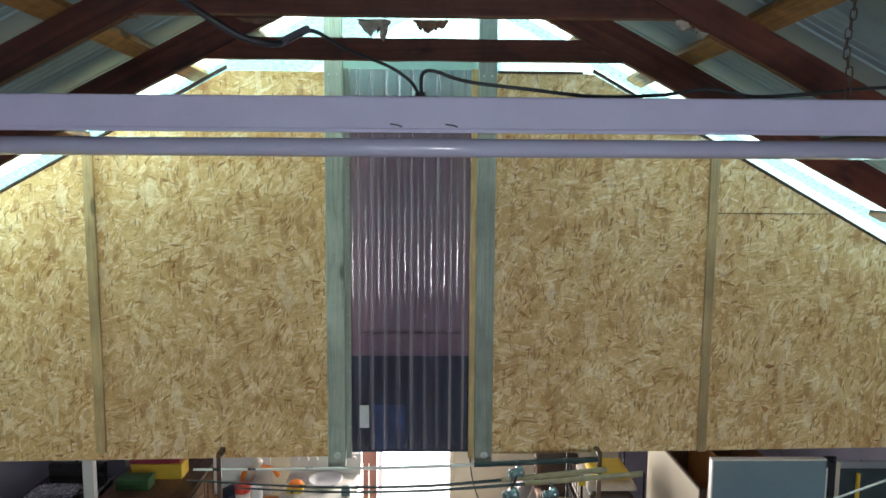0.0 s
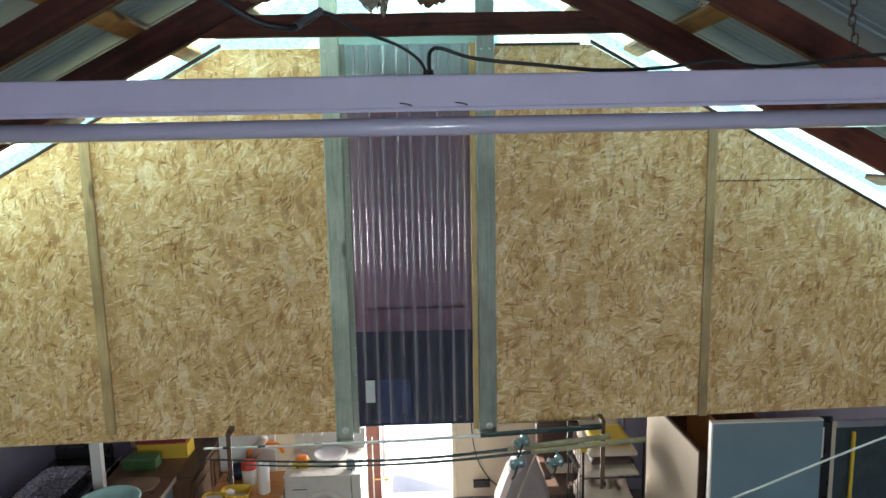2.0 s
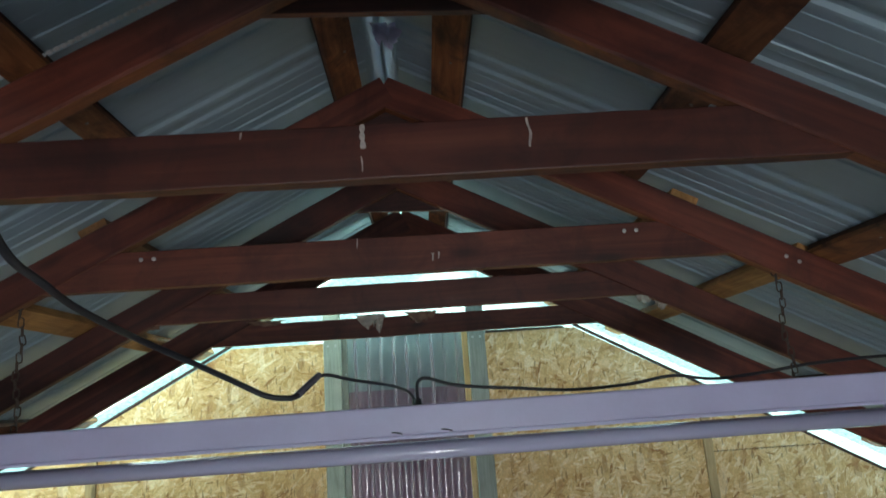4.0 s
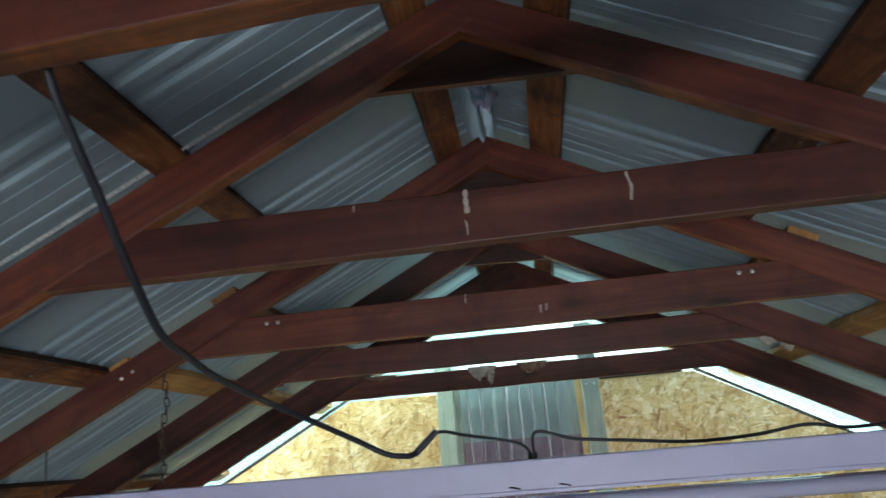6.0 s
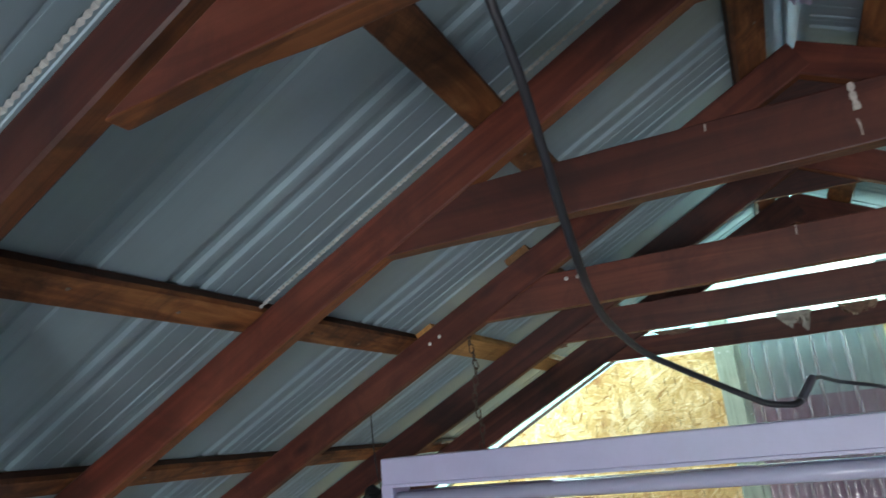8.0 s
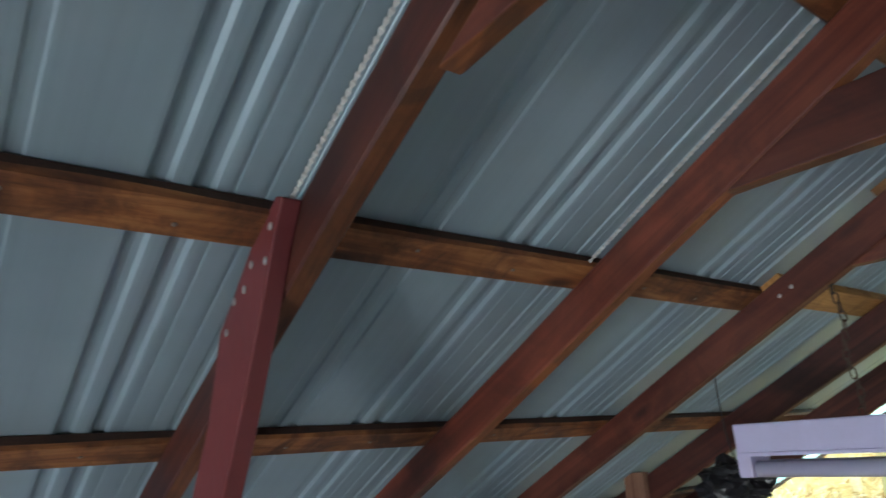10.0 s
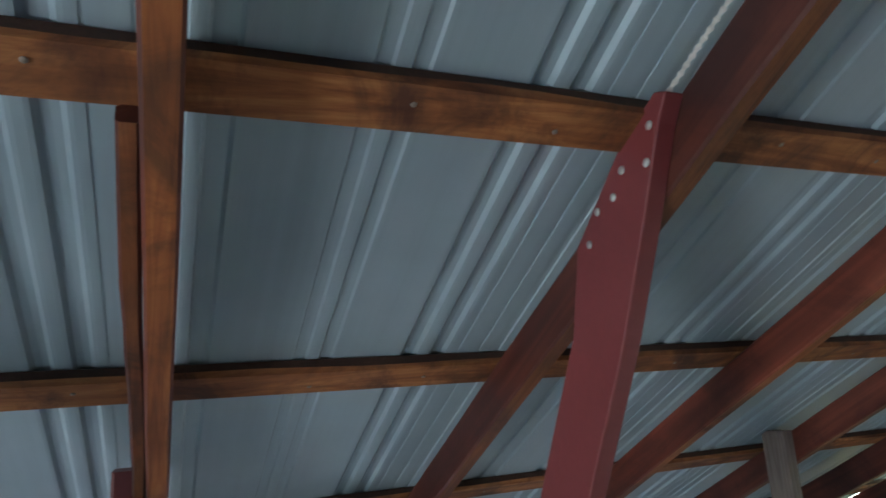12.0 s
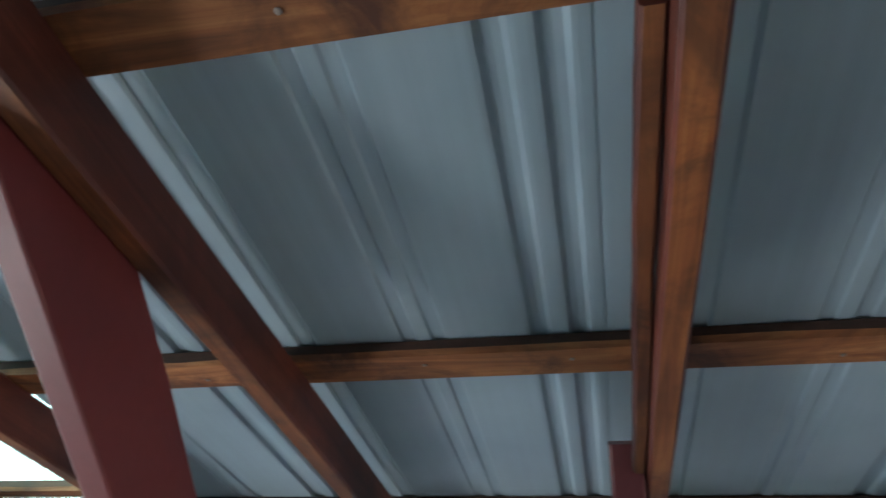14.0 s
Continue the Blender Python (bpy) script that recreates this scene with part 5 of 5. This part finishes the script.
def rod(points, r0, r1, grip, blank, label, reel_at=None, bands=()):
    e = empty("fishing_rod", label, "fishing rod", "fishing rods")
    part("blank", tube(points, (r0, r1), 8), blank, e, smooth=True)
    p, q = Vector(grip[0]), Vector(grip[1])
    part("grip", cyl(p, q, 0.013, 14, 0.015), grip[2], e, smooth=True)
    d = (q - p).normalized()
    for f in bands:
        c = Vector(points[0]).lerp(Vector(points[-1]), f)
        i = min(len(points) - 2, int(f * (len(points) - 1)))
        c = Vector(points[i]).lerp(Vector(points[i + 1]), f * (len(points) - 1) - i)
        part("line_guide", cyl(c - Vector((0.02, 0, 0)), c + Vector((0.02, 0, 0)), max(0.007, r0), 10), BLACK, e)
    if reel_at is not None:
        c = Vector(reel_at)
        rl = part("reel", lathe([(0.0001, -0.035), (0.022, -0.035), (0.030, -0.02), (0.024, -0.015), (0.024, 0.012), (0.032, 0.018), (0.030, 0.034), (0.0001, 0.036)], 22), REELC, e, "grey-blue spinning reel", smooth=True)
        rl.matrix_world = pose(*c, 0, 80, 25)
        part("reel_foot", tube([c, c + Vector((0.01, 0.01, 0.035)), c + Vector((0.0, 0.012, 0.065))], 0.007, 8), REELC, rl).matrix_parent_inverse = rl.matrix_world.inverted()
        part("crank", tube([c + Vector((0.0, -0.03, 0)), c + Vector((-0.02, -0.055, -0.04)), c + Vector((-0.035, -0.06, -0.055))], 0.005, 8), BLACK, rl).matrix_parent_inverse = rl.matrix_world.inverted()
        part("bail", tube([c + Vector((-0.035, 0, 0.03)), c + Vector((-0.055, -0.02, 0.0)), c + Vector((-0.035, -0.02, -0.035))], 0.002, 6), STEEL, rl).matrix_parent_inverse = rl.matrix_world.inverted()
    return e


rod([(-1.27, 3.19, 1.616), (-0.9, 3.19, 1.616), (-0.3, 3.19, 1.622), (0.2, 3.19, 1.640), (0.79, 3.19, 1.664)], 0.006, 0.011, ((0.16, 3.19, 1.638), (0.80, 3.19, 1.665), RODDARK), RODWHITE, "white and black banded fishing rod with dark grip hung on hooks", (0.375, 3.175, 1.60), (0.08, 0.2, 0.34, 0.48))
rod([(-1.30, 3.175, 1.568), (-0.9, 3.175, 1.540), (-0.53, 3.175, 1.526), (-0.1, 3.175, 1.532), (0.3, 3.175, 1.562), (0.8, 3.175, 1.612)], 0.0045, 0.010, ((0.30, 3.175, 1.563), (0.84, 3.175, 1.616), BAMBOO), RODDARK, "slim dark fishing rod with cork grip hung on hooks", (0.345, 3.15, 1.495), (0.3, 0.45, 0.6, 0.72))
rod([(-1.05, 3.155, 1.535), (-0.6, 3.155, 1.512), (-0.1, 3.155, 1.516), (0.4, 3.155, 1.55), (0.7, 3.155, 1.575)], 0.004, 0.010, ((0.42, 3.155, 1.553), (1.02, 3.155, 1.603), BAMBOO), RODDARK, "slim dark fishing rod with a long pale grip hung on hooks", (0.545, 3.13, 1.505), (0.25, 0.5, 0.7))

# ---- draped board, chair, wire rack ----
dp = empty("draped_ironing_board", "ironing board leaning upright under a grey mauve cloth", "ironing board")
bm = bmesh.new()
prof = [(0.44, -0.62), (0.50, 0.0), (0.62, 0.30), (0.755, 0.475), (0.85, 0.40), (0.96, 0.10), (1.10, -0.62)]
rows = []
for y, s in ((5.38, 0.92), (5.44, 1.0), (5.62, 1.0), (5.70, 0.95)):
    rows.append([bm.verts.new((0.77 + (x - 0.77) * s + 0.012 * noise.noise((x * 9, y * 5, 0)), y + 0.03 * noise.noise((x * 5, z * 4, y)), FLOOR + (z - FLOOR) * s)) for x, z in prof])
for a, b in zip(rows, rows[1:]):
    for j in range(len(prof) - 1):
        bm.faces.new((a[j], b[j], b[j + 1], a[j + 1]))
bm.faces.new(rows[0][::-1])
bm.faces.new(rows[-1])
part("cloth_cover", bm, GREYCLOTH, dp)
part("piping", tube([(0.58, 5.36, -0.3), (0.68, 5.36, 0.10), (0.83, 5.36, 0.47)], 0.009, 8), CLOTHW, dp)

ch = empty("brown_chair", "dark brown padded chair standing by the wall", "chair")
part("seat", box(0.98, 1.42, 5.72, 6.18, -0.20, -0.12), DARKBROWN, ch, bevel=0.025)
part("backrest", box(0.98, 1.42, 6.20, 6.27, -0.05, 0.40), DARKBROWN, ch, bevel=0.03)
for x in (1.0, 1.36):
    part("rear_leg", box(x, x + 0.04, 6.19, 6.235, FLOOR, 0.30), BROWNWOOD, ch, bevel=0.004)
    part("front_leg", box(x, x + 0.04, 5.74, 5.785, FLOOR, -0.20), BROWNWOOD, ch, bevel=0.004)
    part("armrest", box(x - 0.02, x + 0.05, 5.74, 6.2, 0.03, 0.07), DARKBROWN, ch, bevel=0.012)

rk = empty("wire_rack", "black wire shelf rack holding folded cloths", "wire rack")
RX0, RX1, RY0, RY1 = 1.16, 1.66, 5.0, 5.55
for x in (RX0, RX1):
    for y in (RY0, RY1):
        part("upright", cyl((x, y, FLOOR), (x, y, 0.76), 0.010, 10), WIRE, rk)
for z in (0.02, 0.42):
    for k in range(9):
        x = RX0 + (RX1 - RX0) * k / 8
        part("shelf_wire", cyl((x, RY0, z), (x, RY1, z), 0.003, 6), WIRE, rk)
    for y in (RY0, RY1):
        part("shelf_rail", cyl((RX0, y, z), (RX1, y, z), 0.005, 6), WIRE, rk)
for k in range(7):
    y = RY0 + (RY1 - RY0) * k / 6
    part("side_wire", cyl((RX0, y, 0.02), (RX0, y, 0.70), 0.003, 6), WIRE, rk)
for k in range(5):
    part("side_rail", cyl((RX0, RY0, 0.08 + 0.15 * k), (RX0, RY1, 0.08 + 0.15 * k), 0.003, 6), WIRE, rk)
part("clip", box(RX0 - 0.03, RX0 + 0.03, RY0 - 0.02, RY0 + 0.02, 0.66, 0.71), YELLOW, rk, "yellow clip", bevel=0.006)


def folded(x0, x1, y0, y1, z0, h, material, label, seed):
    bm = bmesh.new()
    nx, ny = 10, 8
    top = [[bm.verts.new((x0 + (x1 - x0) * i / nx, y0 + (y1 - y0) * j / ny, z0 + h * (0.75 + 0.35 * noise.noise((i * 0.5, j * 0.6, seed))) * (0.6 if i in (0, nx) or j in (0, ny) else 1))) for i in range(nx + 1)] for j in range(ny + 1)]
    bot = [[bm.verts.new((v.co.x, v.co.y, z0)) for v in r] for r in top]
    for j in range(ny):
        for i in range(nx):
            bm.faces.new((top[j][i], top[j][i + 1], top[j + 1][i + 1], top[j + 1][i]))
    for i in range(nx):
        bm.faces.new((bot[0][i], bot[0][i + 1], top[0][i + 1], top[0][i]))
        bm.faces.new((bot[ny][i + 1], bot[ny][i], top[ny][i], top[ny][i + 1]))
    for j in range(ny):
        bm.faces.new((bot[j + 1][0], bot[j][0], top[j][0], top[j + 1][0]))
        bm.faces.new((bot[j][nx], bot[j + 1][nx], top[j + 1][nx], top[j][nx]))
    tagged(obj("folded_cloth", bm, material, smooth=True), label, "cloth", "folded cloths")


folded(1.19, 1.63, 5.02, 5.50, 0.426, 0.06, CLOTHW, "cream folded cloth lying on the wire rack", 1)
folded(1.25, 1.60, 5.06, 5.46, 0.51, 0.06, DARKBROWN, "dark brown folded cloth on a cream one", 2)
folded(1.22, 1.62, 5.04, 5.48, 0.59, 0.07, CLOTHW, "cream folded cloth on top of the stack", 3)
folded(1.26, 1.58, 5.06, 5.42, 0.68, 0.05, YELLOW, "mustard yellow folded cloth on the stack", 4)
folded(1.20, 1.62, 5.03, 5.50, 0.026, 0.30, CLOTHW, "rumpled cream blanket on the lower rack shelf", 5)

# ---- beige cupboard, blue door leaf, spare window ----
cu = empty("beige_cupboard", "tall beige cupboard with brown edges and an open top", "cupboard")
CX0, CX1, CY0, CY1, CZ = 1.815, 2.55, 4.30, 5.38, 0.965
part("side_panel", box(CX0, CX0 + 0.018, CY0 + 0.02, CY1, FLOOR, CZ - 0.02), CREAM, cu, bevel=0.002)
part("edge_front", box(CX0 - 0.001, CX0 + 0.05, CY0, CY0 + 0.019, FLOOR, CZ), BROWNWOOD, cu, bevel=0.002)
part("edge_top", box(CX0 - 0.002, CX0 + 0.022, CY0, CY1, CZ - 0.019, CZ), BROWNWOOD, cu, bevel=0.002)
part("side_panel", box(CX1 - 0.018, CX1, CY0 + 0.02, CY1, FLOOR, CZ), BROWNWOOD, cu, bevel=0.002)
part("back_panel", box(CX0 + 0.019, CX1 - 0.019, CY1 - 0.015, CY1, FLOOR, CZ), BROWNWOOD, cu)
part("shelf", box(CX0 + 0.019, CX1 - 0.019, CY0 + 0.02, CY1 - 0.016, 0.45, 0.468), DARKENAMEL, cu)
part("divider", box(2.16, 2.178, CY0 + 0.02, CY1 - 0.016, 0.469, CZ - 0.004), ORANGEWOOD, cu)
lf = empty("loose_door", "blue-grey flush door leaf leaning upright, with a white edge", "door leaf")
part("leaf", box(1.722, 2.444, 3.90, 3.938, FLOOR, 1.343), BLUEPAINT, lf, bevel=0.002)
part("edge_lip", box(1.712, 1.7215, 3.898, 3.94, FLOOR, 1.352), WHITEPL, lf)
part("top_lip", box(1.722, 2.444, 3.898, 3.94, 1.3435, 1.352), WHITEPL, lf)
pn = empty("narrow_board", "dark narrow board with a white label beside the door leaf", "board")
part("panel_board", box(2.455, 2.545, 3.96, 3.98, FLOOR, 1.34), DARKENAMEL, pn, bevel=0.002)
part("paper_label", box(2.462, 2.490, 3.956, 3.9595, 1.06, 1.27), WHITEPL, pn, "white paper label")
wf = empty("spare_window", "spare aluminium window sash leaning against things", "window")
for a in ((2.56, 2.60, FLOOR, 1.29), (3.26, 3.30, FLOOR, 1.29), (2.6, 3.26, 1.245, 1.29), (2.6, 3.26, FLOOR, FLOOR + 0.05)):
    part("sash_bar", box(a[0], a[1], 4.00, 4.035, a[2], a[3]), CLOTHW if a[0] < 2.59 else STEEL, wf, bevel=0.003)
part("glass_pane", box(2.6, 3.26, 4.015, 4.019, FLOOR + 0.05, 1.245), plain("dusty_dark_glass", (0.05, 0.07, 0.08), 0.15, var=0.2), wf)
mp = empty("yellow_level", "yellow and blue spirit level leaning behind the sash", "tool")
part("level_bar", box(2.70, 2.72, 3.975, 3.995, 0.55, 1.22), YELLOW, mp, bevel=0.003)
part("level_end", box(2.695, 2.745, 3.972, 3.998, 0.38, 0.55), NAVY, mp, bevel=0.003)
tagged(obj("white_rope", tube([(3.70, 2.95, 2.15), (2.9, 2.98, 1.90), (2.143, 3.0, 1.625), (1.519, 3.0, 1.38), (0.6, 3.0, 1.02), (-1.2, 3.0, 0.31), (-3.4, 3.0, FLOOR + 0.01)], 0.0055, 8), WHITEPL, smooth=True), "taut white rope slanting down from the side wall", "rope")
# keep the light fitting slightly out of level, as it hangs
tilt = pose(-0.1, 1.41, 3.23, 0, -0.1, 0)
lamp.matrix_world = tilt @ Matrix.Translation((0.1, -1.41, -3.23))
